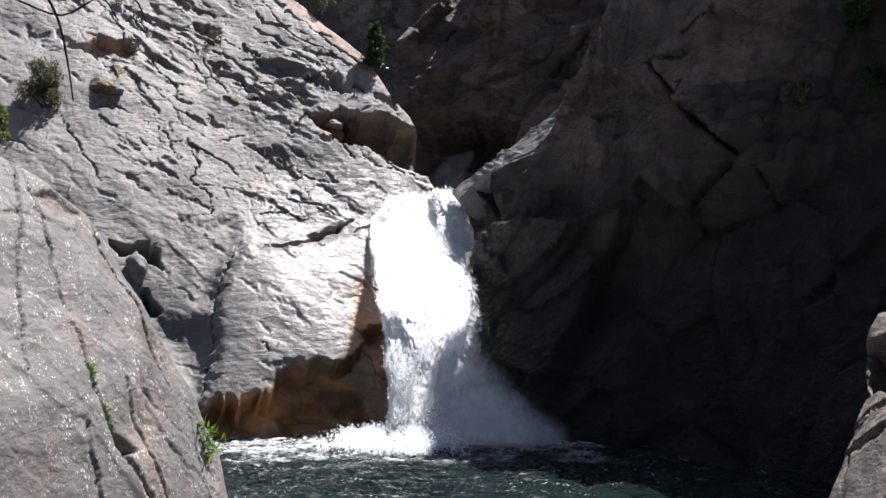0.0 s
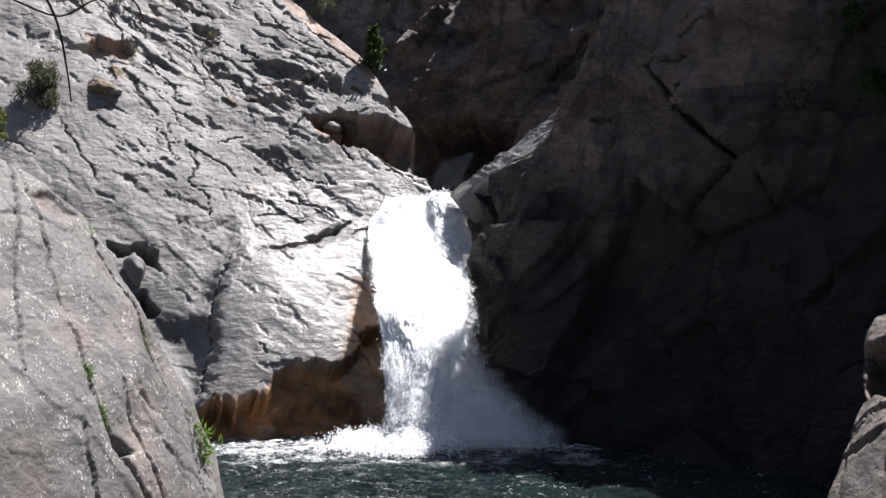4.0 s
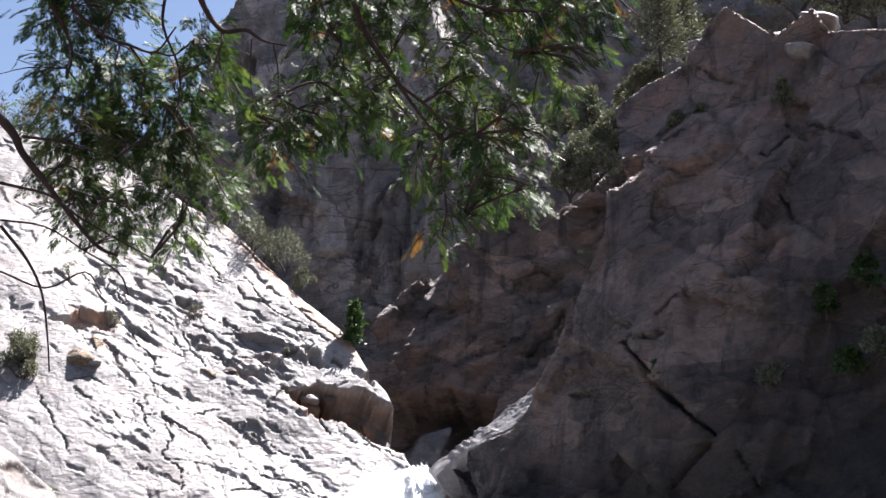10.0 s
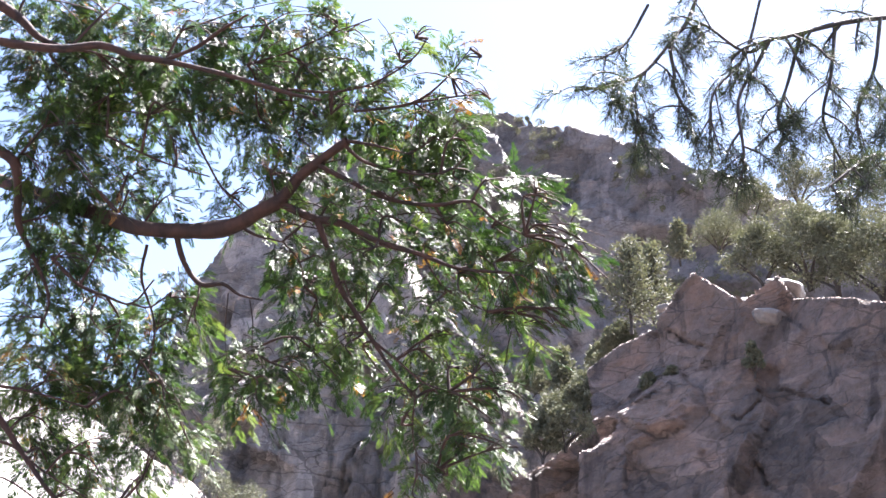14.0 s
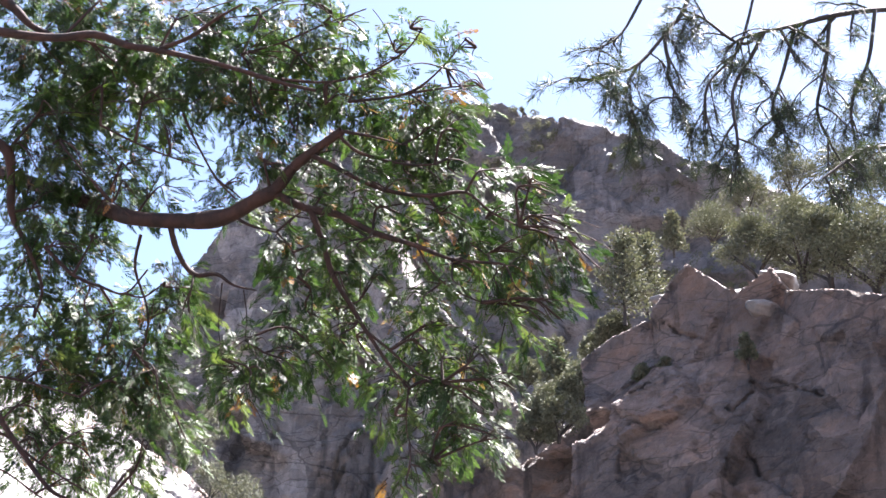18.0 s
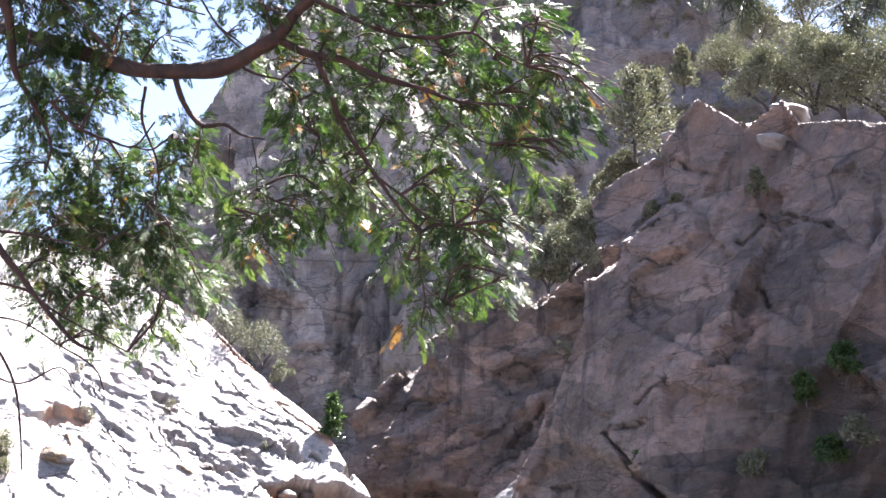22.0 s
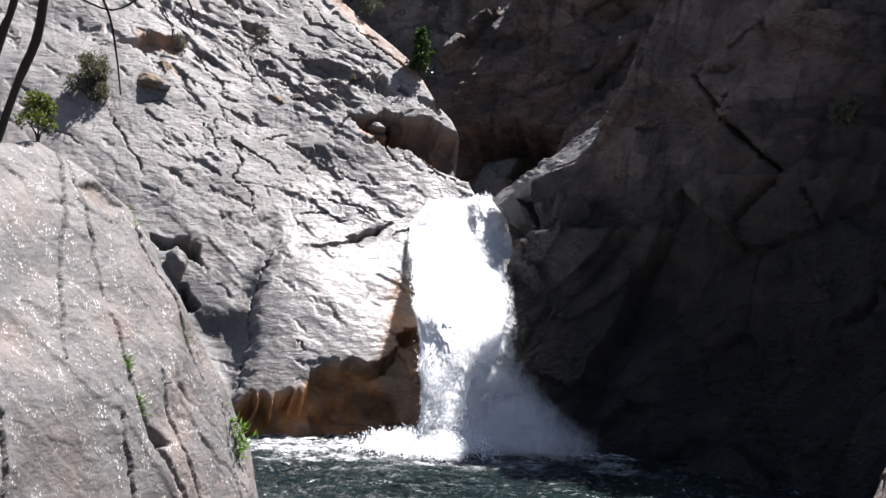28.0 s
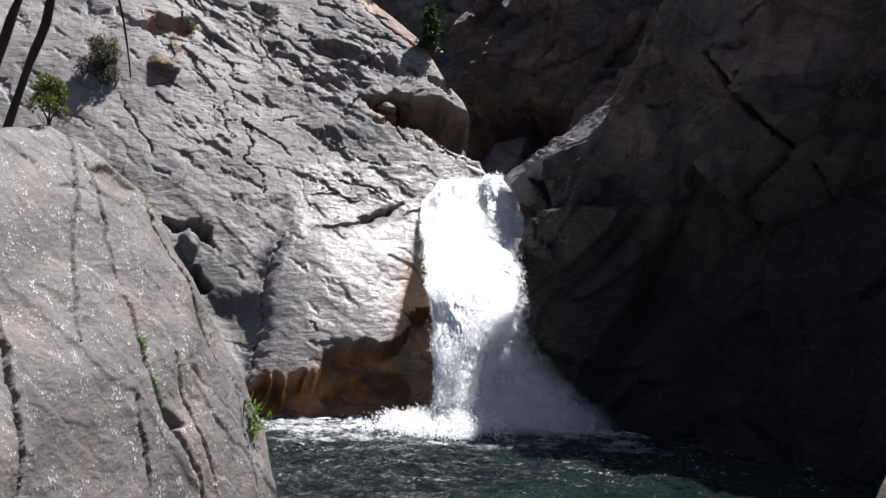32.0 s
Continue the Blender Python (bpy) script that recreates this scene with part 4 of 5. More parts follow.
droplets("splash", CLOTS, [(-4.49, 40.90, 0.57), (-4.39, 40.00, 0.16)], [(0.32, 41.16, 0.87), (0.90, 39.98, 0.07)],
         20000, 9, 0.075, 0.9, lambda u, v: np.clip(1.2 - np.abs(u - 0.7) * 2.0, 0.05, 1), fall, "white splash on the pool")
upper = tagged(new("upper_cascade"), "shaded upper cascade behind the notch", "cascade")
ribbon("stream", MIST, upper,
       [(-0.31, 69.50, 12.31), (-0.88, 69.00, 11.43), (-1.31, 68.50, 10.05)], [(2.25, 69.50, 13.09), (1.89, 69.00, 11.76), (1.21, 68.50, 10.05)],
       50, 40, 0.3, 99, lambda u, v: 0.33 * np.clip(np.minimum(u, 1 - u) / 0.2, 0, 1) + 0.04, 0.25)


# ---- ground ----
def valley(flat):
    x, y = flat[:, 0], flat[:, 1]
    stand = 7.8 * smooth((9.5 - y) / 6.0)
    far = np.hypot(x, y - 30)
    hills = 25 * smooth((far - 120) / 400) * (1.2 + fractal(np.column_stack([flat / 260, np.zeros(len(flat))]), 4, 77))
    return stand - 2.4 + hills + 0.15 * fractal(np.column_stack([flat / 1.5, np.zeros(len(flat))]), 3, 78) + smooth((np.abs(x) - 18) / 10) * 3.0 * (y > -5)


def spaced(near_edge, far_edge):
    side = np.concatenate([np.arange(0, near_edge, 0.8), np.geomspace(near_edge, far_edge, 40)])
    return np.concatenate([-side[:0:-1], side])


verts, quads = grid_sheet(spaced(25, 2500), 20 + spaced(30, 2500), valley)
ground = mesh_of("ground", verts, quads, [CLIFF])
tagged(ground, "stony canyon ground round the pool", "ground", kind="structure")


# ---- plants ----
def leafy(name, greens, shine=0.45, through=0.35, by_spray=False):
    n = Nodes(name)
    pick = n.attribute("tone") if by_spray else n.add("ShaderNodeNewGeometry").outputs["Random Per Island"]
    stops = n.add("ShaderNodeValToRGB", Fac=pick)
    ramp = stops.color_ramp
    for k, colour in enumerate(greens):
        at = k / max(len(greens) - 1, 1)
        stop = ramp.elements[k] if k < 2 else ramp.elements.new(at)
        stop.position, stop.color = at, (*colour, 1)
    colour = n.mix(1.0, stops.outputs[0], n.mix(n.ramp(n.noise(1.2, 4.0), 0.3, 0.7), (0.7, 0.72, 0.7), (1.25, 1.22, 1.15)), "MULTIPLY")
    n.set(Base_Color=colour, Roughness=shine, Specular_IOR_Level=0.35)
    glow = n.add("ShaderNodeBsdfTranslucent", Color=n.mix(1.0, colour, (1.35, 1.36, 0.85), "MULTIPLY"))
    both = n.add("ShaderNodeMixShader", Fac=through)
    n.tree.links.new(n.shader.outputs[0], both.inputs[1]), n.tree.links.new(glow.outputs[0], both.inputs[2])
    n.tree.links.new(both.outputs[0], n.out.inputs["Surface"])
    return n.material


def bark(name, light, dark, scale=6.0):
    n = Nodes(name)
    f = n.noise(scale, 8.0, 0.65, place=n.stretch((1.0, 1.0, 0.35)))
    return n.set(Base_Color=n.mix(n.ramp(f, 0.35, 0.65), dark, light), Roughness=0.85, Normal=n.bump(f, 0.9, 0.02))


CEDAR = leafy("cedar_leaf", [(0.014, 0.035, 0.011), (0.03, 0.063, 0.018), (0.05, 0.09, 0.025), (0.092, 0.126, 0.038)], 0.5, 0.36, True)
RUSTY = leafy("withered_leaf", [(0.2, 0.09, 0.03), (0.24, 0.13, 0.04), (0.22, 0.16, 0.06)], 0.7, 0.25, True)
NEEDLE = leafy("pine_needle", [(0.018, 0.03, 0.016), (0.03, 0.045, 0.02), (0.05, 0.066, 0.024)], 0.4, 0.2)
SHRUB = leafy("shrub_leaf", [(0.07, 0.08, 0.055), (0.1, 0.108, 0.08), (0.15, 0.155, 0.12), (0.08, 0.094, 0.062)], 0.85, 0.12)
BUSH = leafy("bush_leaf", [(0.07, 0.1, 0.025), (0.11, 0.14, 0.035), (0.15, 0.17, 0.05)], 0.6, 0.3)
GREY = leafy("grey_shrub_leaf", [(0.11, 0.115, 0.085), (0.16, 0.16, 0.13), (0.09, 0.1, 0.07)], 0.6, 0.2)
FIR = leafy("fir_leaf", [(0.018, 0.04, 0.014), (0.032, 0.064, 0.02), (0.05, 0.085, 0.026)], 0.45, 0.25)
GRASS = leafy("grass_blade", [(0.08, 0.19, 0.03), (0.13, 0.24, 0.05), (0.17, 0.24, 0.07)], 0.5, 0.4)
RED_BARK = bark("red_brown_bark", (0.05, 0.023, 0.016), (0.01, 0.006, 0.005), 9.0)
# Near-black copy of the bark: the trunk's shade put into its colour.
SHADED_BARK = bark("shaded_bark", (0.022, 0.016, 0.014), (0.007, 0.005, 0.005))
GREY_BARK = bark("grey_bark", (0.05, 0.042, 0.038), (0.016, 0.014, 0.013))


def unit(v):
    return v / np.maximum(np.linalg.norm(v, axis=-1, keepdims=True), 1e-9)


def tube(points, radii, sides=7, steps=4):
    """Vertices and quads of a tapered tube along a smooth line."""
    p, r = np.array(points, float), np.interp(np.linspace(0, 1, (len(points) - 1) * steps + 1), np.linspace(0, 1, len(radii)), radii)
    ends = np.vstack([2 * p[0] - p[1], p, 2 * p[-1] - p[-2]])
    line = []
    for k in range(1, len(ends) - 2):
        for u in np.arange(steps) / steps:
            a, b, c, d = ends[k - 1:k + 3]
            line.append(0.5 * (2 * b + (c - a) * u + (2 * a - 5 * b + 4 * c - d) * u * u + (3 * b - a - 3 * c + d) * u ** 3))
    line = np.array(line + [p[-1]])
    r = r * (1 + 0.12 * rough(line * 9.0, 3) + 0.14 * rough(line * 3.1, 8))
    ways = unit(np.gradient(line, axis=0))
    side = unit(np.cross(ways, np.array([0.31, 0.72, 0.62])))
    third = np.cross(ways, side)
    turn = np.linspace(0, 2 * np.pi, sides, endpoint=False)
    ring = line[:, None] + r[:, None, None] * (np.cos(turn)[None, :, None] * side[:, None] + np.sin(turn)[None, :, None] * third[:, None])
    k = np.arange(len(line) * sides).reshape(len(line), sides)
    nxt = np.roll(k, -1, 1)
    quads = np.stack([k[:-1].ravel(), nxt[:-1].ravel(), nxt[1:].ravel(), k[1:].ravel()], 1)
    return ring.reshape(-1, 3), quads


def limb(name, points, radii, parent, material=RED_BARK, sides=7, label=""):
    v, q = tube(points, radii, sides)
    return tagged(mesh_of(name, v, q, [material], parent), label)


def blades(base, way, flat, length, width):
    """Pointed leaves: base, direction, the normal of the blade, length and width, one row each."""
    side = unit(np.cross(way, flat)) * (width / 2)[:, None]
    tip = base + way * length[:, None]
    middle = base + way * (0.5 * length)[:, None] + flat * (0.08 * length)[:, None]
    v = np.stack([base, middle + side, tip, middle - side], 1).reshape(-1, 3)
    return v, np.arange(len(v)).reshape(-1, 4)


def sprays(rng, place, way, size, face, leaflets):
    """Flat fan-shaped cedar sprays: leaflets set in pairs along a stem, all in one hanging sheet."""
    count = len(place)
    side = unit(np.cross(way, face))
    flat = np.cross(side, way)
    v = []
    for k in range(leaflets):
        u = k / (leaflets - 1)
        sign = 1 if k % 2 else -1
        angle = (0.8 - 0.45 * u) * sign * (0.0 if k == leaflets - 1 else 1.0) * rng.uniform(0.7, 1.2, count)
        base = place + way * (size * (0.05 + 0.65 * u))[:, None]
        dirs = unit(way * np.cos(angle)[:, None] + side * np.sin(angle)[:, None] + 0.07 * rng.normal(size=(count, 3)))
        tilt = unit(flat + 0.16 * rng.normal(size=(count, 3)))
        length = size * (0.4 - 0.22 * u) * rng.uniform(0.75, 1.2, count)
        v.append(blades(base, dirs, tilt, length, size * 0.048 * rng.uniform(0.7, 1.3, count))[0].reshape(count, 4, 3))
    v = np.stack(v, 1).reshape(-1, 3)
    return v, np.arange(len(v)).reshape(-1, 4)


def clump(rng, centre, radius, count, leaf, squash=0.8):
    """Leaves of a rounded, uneven clump."""
    way = unit(rng.normal(size=(count, 3)))
    lumps = 0.72 + 0.4 * rough(way * 2.2 + centre * 1.3, 4)
    place = centre + way * (radius * lumps * rng.uniform(0.35, 1.0, count) ** 0.5)[:, None] * (1, 1, squash)
    dirs = unit(way + 0.8 * rng.normal(size=(count, 3)) + (0, 0, 0.3))
    return blades(place, dirs, unit(rng.normal(size=(count, 3))), leaf * rng.uniform(0.6, 1.3, count), leaf * 0.55 * rng.uniform(0.6, 1.3, count))


def join(pieces):
    vs, qs, base = [], [], 0
    for v, q in pieces:
        vs.append(v), qs.append(q + base)
        base += len(v)
    return np.vstack(vs), np.vstack(qs)


def shrub(name, foot, height, width, seed, label, material=SHRUB, leaf=0.07, count=900, lumps=7, stems=4, group="", lean=0.0):
    """A shrub or round-headed tree: an Empty at its foot, stems that fork, and a crown of leafy clumps."""
    rng = np.random.default_rng(seed)
    thing = tagged(new(name), label, name.replace("_", " ").split()[-1], group)
    foot = np.array(foot)
    thing.location = foot
    pieces = []
    for k in range(lumps):
        turn, up = rng.uniform(0, 2 * np.pi), 0.3 + 0.62 * (k + 0.5) / lumps
        spread = width / 2 * (0.72 * np.sin(np.pi * min(1, 0.25 + 0.75 * up)) + 0.1) * rng.uniform(0.5, 1.05)
        centre = np.array([np.cos(turn) * spread + lean * up * height, np.sin(turn) * spread, up * height])
        pieces.append(clump(rng, centre, width * rng.uniform(0.2, 0.3), count // lumps, leaf))
        if k < stems:
            v, q = tube([(0, 0, -0.1), (0.2 * centre[0], 0.2 * centre[1], 0.35 * centre[2]), tuple(centre)], [0.03 * height, 0.02 * height, 0.008 * height], 5, 3)
            mesh_of("stem", v, q, [GREY_BARK], thing)
    v, q = join(pieces)
    mesh_of("crown", v, q, [material], thing, shade=False)
    return thing


def conifer(name, foot, height, width, seed, label, material=FIR, leaf=0.06, whorls=14, bare=0.08, group="", lean=0.0, per=9, twigs=14):
    """A conifer: tapered trunk, whorls of limbs and small leaf blades along them."""
    rng = np.random.default_rng(seed)
    thing = tagged(new(name), label, "tree", group)
    thing.location = foot
    top = np.array([lean * height, 0, height])
    v, q = tube([(0, 0, -0.15), tuple(0.5 * top), tuple(top)], [0.022 * height, 0.015 * height, 0.003 * height], 6, 4)
    mesh_of("trunk", v, q, [GREY_BARK], thing)
    base, dirs, length, limbs = [], [], [], []
    for k in range(whorls):
        up = bare + (1 - bare) * (k + 0.5) / whorls
        reach = width / 2 * (1.05 - up) ** 0.75 * rng.uniform(0.75, 1.2)
        for turn in rng.uniform(0, 2 * np.pi, per):
            out = np.array([np.cos(turn), np.sin(turn), rng.uniform(-0.1, 0.45)])
            r = reach * rng.uniform(0.5, 1.1)
            limbs.append(tube([tuple(up * top), tuple(up * top + 0.5 * r * out), tuple(up * top + r * out)], [0.005 * height, 0.002 * height], 4, 1))
            along_limb = rng.uniform(0.25, 1.0, twigs)
            base.append(up * top + out * (r * along_limb)[:, None] + 0.06 * width * rng.normal(size=(twigs, 3)))
            dirs.append(unit(out + 0.8 * rng.normal(size=(twigs, 3)) + (0, 0, 0.25)))
            length.append(leaf * rng.uniform(0.7, 1.5, twigs))
    base, dirs, length = np.vstack(base), np.vstack(dirs), np.concatenate(length)
    v, q = join(limbs)
    tagged(mesh_of("limb", v, q, [GREY_BARK], thing), kind="stuff")
    v, q = blades(base, dirs, unit(rng.normal(size=dirs.shape)), length, 0.5 * length)
    mesh_of("crown", v, q, [material], thing, shade=False)
    return thing


def tuft(foot, size, seed, label, lean=(0.3, -0.4, 0.2)):
    rng = np.random.default_rng(seed)
    thing = tagged(new("grass_tuft"), label, "grass", "grass tufts on the outcrop")
    thing.location = foot
    n = 160
    base = rng.normal(size=(n, 3)) * size * (0.28, 0.1, 0.5)
    dirs = unit(rng.normal(size=(n, 3)) * 0.5 + lean)
    v, q = blades(base, dirs, unit(rng.normal(size=(n, 3))), size * rng.uniform(0.3, 0.7, n), size * rng.uniform(0.06, 0.12, n))
    tagged(mesh_of("grass", v, q, [GRASS], thing, shade=False), kind="stuff")
    return thing


def stone(name, place, size, seed, label, material=GRANITE, turn=0.0, group=""):
    """A loose boulder, broken flat on some sides."""
    rng = np.random.default_rng(seed)
    bm = bmesh.new()
    bmesh.ops.create_icosphere(bm, subdivisions=4, radius=1.0)
    v = np.array([p.co[:] for p in bm.verts])
    f = np.array([[p.index for p in face.verts] for face in bm.faces])
    bm.free()
    for way in unit(rng.normal(size=(9, 3))):
        over = np.maximum(v @ way - rng.uniform(0.6, 0.85), 0)
        v = v - 0.9 * over[:, None] * way
    v = v * (1 + 0.1 * fractal(v * 1.5 + seed, 4, 3))[:, None] * np.array(size) / 2
    c, s = math.cos(radians(turn)), math.sin(radians(turn))
    v = np.column_stack([v[:, 0] * c - v[:, 2] * s, v[:, 1], v[:, 0] * s + v[:, 2] * c])
    ob = mesh_of(name, v, f, [material])
    ob.location = place
    return tagged(ob, label, "boulder", group)


# ---- the cedar that leans over the view ----
rng = np.random.default_rng(5)
cedar = tagged(new("cedar_tree"), "incense cedar with drooping green sprays and red-brown bark", "tree")
limb("trunk", [(-5.59, 13.00, 8.05), (-5.31, 12.90, 8.78), (-4.96, 12.60, 9.43), (-4.76, 12.20, 10.79), (-4.79, 11.60, 11.46), (-4.63, 10.60, 11.82), (-4.86, 9.80, 13.53)], [0.05, 0.05, 0.052, 0.055, 0.06, 0.07, 0.08], cedar, SHADED_BARK)
limb("second_stem", [(-6.00, 13.40, 8.57), (-5.70, 13.30, 9.36), (-5.50, 13.20, 9.93), (-5.36, 12.90, 11.48), (-5.39, 12.40, 12.10)], [0.055, 0.055, 0.05, 0.048, 0.045], cedar, SHADED_BARK)
BOUGHS = []
for radii, points in (
        ([0.06, 0.058, 0.056, 0.042, 0.028], [(-4.13, 8.17, 11.78), (-3.45, 8.13, 11.56), (-2.78, 7.85, 11.22), (-2.12, 7.43, 10.83), (-1.80, 7.12, 10.60), (-1.43, 7.05, 10.56), (-1.16, 6.96, 10.56), (-0.97, 6.86, 10.63), (-0.82, 6.78, 10.69), (-0.71, 6.68, 10.80), (-0.56, 6.58, 10.89), (-0.39, 6.46, 10.97)]),
        ([0.03, 0.022, 0.008], [(-0.85, 6.80, 10.68), (-0.62, 6.79, 10.57), (-0.39, 6.74, 10.50), (-0.16, 6.71, 10.37), (0.13, 6.64, 10.25), (0.35, 6.58, 10.14), (0.60, 6.53, 10.10)]),
        ([0.02, 0.014, 0.005], [(-0.60, 6.60, 10.87), (-0.40, 6.59, 10.76), (-0.10, 6.55, 10.60), (0.19, 6.46, 10.52), (0.42, 6.37, 10.51), (0.58, 6.39, 10.39), (0.76, 6.38, 10.29)]),
        ([0.014, 0.005], [(-0.41, 6.48, 10.95), (-0.26, 6.49, 10.83), (0.04, 6.42, 10.72), (0.22, 6.35, 10.69)]),
        ([0.012, 0.005], [(-0.39, 6.46, 10.97), (-0.19, 6.41, 10.91), (0.01, 6.36, 10.83)]),
        ([0.024, 0.022, 0.016, 0.007], [(-0.57, 6.78, 10.54), (-0.49, 6.85, 10.36), (-0.41, 6.92, 10.15), (-0.29, 6.96, 9.97), (-0.17, 6.99, 9.79), (-0.01, 7.01, 9.57), (0.12, 7.01, 9.42)]),
        ([0.007, 0.003], [(0.12, 7.01, 9.42), (0.11, 7.07, 9.26), (0.14, 7.11, 9.09), (0.27, 7.09, 8.97)]),
        ([0.012, 0.008, 0.004], [(-0.17, 6.99, 9.79), (-0.01, 6.98, 9.66), (0.17, 6.95, 9.50), (0.33, 6.90, 9.43)]),
        ([0.009, 0.004], [(0.13, 6.64, 10.25), (0.25, 6.67, 10.07), (0.40, 6.66, 9.95), (0.55, 6.65, 9.88)]),
        ([0.02, 0.015, 0.006], [(-1.55, 7.08, 10.56), (-1.48, 7.15, 10.37), (-1.36, 7.19, 10.23), (-1.20, 7.15, 10.22), (-1.08, 7.14, 10.14), (-0.92, 7.12, 10.10)]),
        ([0.005, 0.003], [(-1.16, 7.16, 10.16), (-1.17, 7.28, 9.90), (-1.13, 7.35, 9.69)]),
        ([0.005, 0.003], [(-1.01, 7.14, 10.11), (-0.98, 7.20, 9.96), (-0.98, 7.26, 9.80)]),
        ([0.014, 0.006], [(-1.16, 6.93, 10.60), (-1.00, 6.94, 10.50), (-0.80, 6.92, 10.44)]),
        ([0.008, 0.003], [(-0.80, 6.91, 10.44), (-0.68, 6.94, 10.31), (-0.64, 7.00, 10.16)]),
        ([0.03, 0.026, 0.02, 0.01], [(-2.93, 6.40, 11.62), (-2.61, 6.38, 11.55), (-2.30, 6.35, 11.51), (-2.03, 6.29, 11.51), (-1.80, 6.28, 11.43), (-1.57, 6.25, 11.38), (-1.15, 6.19, 11.25), (-0.77, 6.16, 11.12), (-0.55, 6.12, 11.05)]),
        ([0.016, 0.008], [(-1.59, 6.25, 11.39), (-1.38, 6.15, 11.43), (-1.21, 6.04, 11.50), (-1.04, 5.94, 11.55)]),
        ([0.04, 0.03, 0.015], [(-2.95, 6.29, 11.93), (-2.64, 6.35, 11.76), (-2.49, 6.41, 11.64), (-2.29, 6.43, 11.56)]),
        ([0.009, 0.005], [(-2.06, 6.86, 11.17), (-1.81, 6.87, 11.05), (-1.57, 6.86, 10.95), (-1.32, 6.84, 10.87)]),
        ([0.008, 0.006], [(-1.48, 6.69, 11.19), (-1.37, 6.77, 11.00), (-1.23, 6.85, 10.79), (-1.09, 6.89, 10.66)]),
        ([0.007, 0.005], [(-2.25, 6.82, 10.94), (-2.04, 6.90, 10.73), (-1.78, 6.95, 10.52)]),
        ([0.05, 0.03, 0.016, 0.006], [(-2.91, 7.02, 11.15), (-2.72, 7.05, 11.04), (-2.69, 7.15, 10.87), (-2.68, 7.26, 10.67), (-2.58, 7.33, 10.49), (-2.44, 7.45, 10.21), (-2.48, 7.54, 10.01)]),
        ([0.014, 0.006], [(-2.43, 7.33, 10.45), (-2.22, 7.38, 10.27), (-2.02, 7.37, 10.19), (-1.84, 7.36, 10.14), (-1.69, 7.26, 10.28)]),
        ([0.009, 0.004], [(-1.84, 7.36, 10.14), (-1.71, 7.34, 10.11), (-1.57, 7.27, 10.19)]),
        ([0.01, 0.004], [(-0.80, 6.39, 11.30), (-0.50, 6.32, 11.25), (-0.24, 6.20, 11.25), (0.00, 6.03, 11.32), (0.10, 5.91, 11.41)]),
        ([0.01, 0.004], [(-0.35, 6.34, 11.12), (0.02, 6.18, 11.10), (0.22, 6.02, 11.18), (0.37, 5.86, 11.31)]),
        ([0.008, 0.004], [(0.02, 6.18, 11.10), (0.30, 6.05, 11.08), (0.47, 6.00, 11.07)]),
        ([0.009, 0.004], [(-1.08, 6.37, 11.47), (-0.81, 6.26, 11.50), (-0.55, 6.12, 11.55), (-0.26, 5.96, 11.58)]),
        ([0.012, 0.005], [(-1.77, 7.25, 10.54), (-1.80, 7.36, 10.33), (-1.69, 7.47, 10.04), (-1.72, 7.60, 9.75)]),
        ([0.03, 0.022, 0.01], [(-3.11, 7.61, 9.90), (-2.87, 7.66, 9.66), (-2.79, 7.70, 9.51), (-2.63, 7.74, 9.32), (-2.51, 7.76, 9.17), (-2.26, 7.80, 8.89), (-2.10, 7.79, 8.81)]),
        ([0.012, 0.005], [(-2.96, 7.78, 9.32), (-2.63, 7.76, 9.24), (-2.51, 7.76, 9.17), (-2.34, 7.77, 9.05), (-1.86, 7.74, 8.79)]),
        ([0.012, 0.008, 0.004], [(-2.95, 7.86, 9.03), (-2.75, 7.89, 8.79), (-2.64, 7.93, 8.56), (-2.59, 7.98, 8.26), (-2.57, 8.02, 8.03)]),
        ([0.012, 0.006], [(-2.79, 7.66, 9.62), (-2.51, 7.64, 9.58), (-2.10, 7.61, 9.47)]),
        ([0.008, 0.005], [(-3.06, 8.12, 9.14), (-2.72, 8.10, 9.09), (-2.43, 8.10, 8.92), (-2.17, 8.10, 8.76), (-2.09, 8.12, 8.60)]),
        ([0.008, 0.004], [(-3.05, 8.21, 8.78), (-2.71, 8.20, 8.66), (-2.42, 8.14, 8.77), (-2.29, 8.15, 8.61)])):
    limb("branch", points, radii, cedar, sides=8)
    BOUGHS.extend(points)
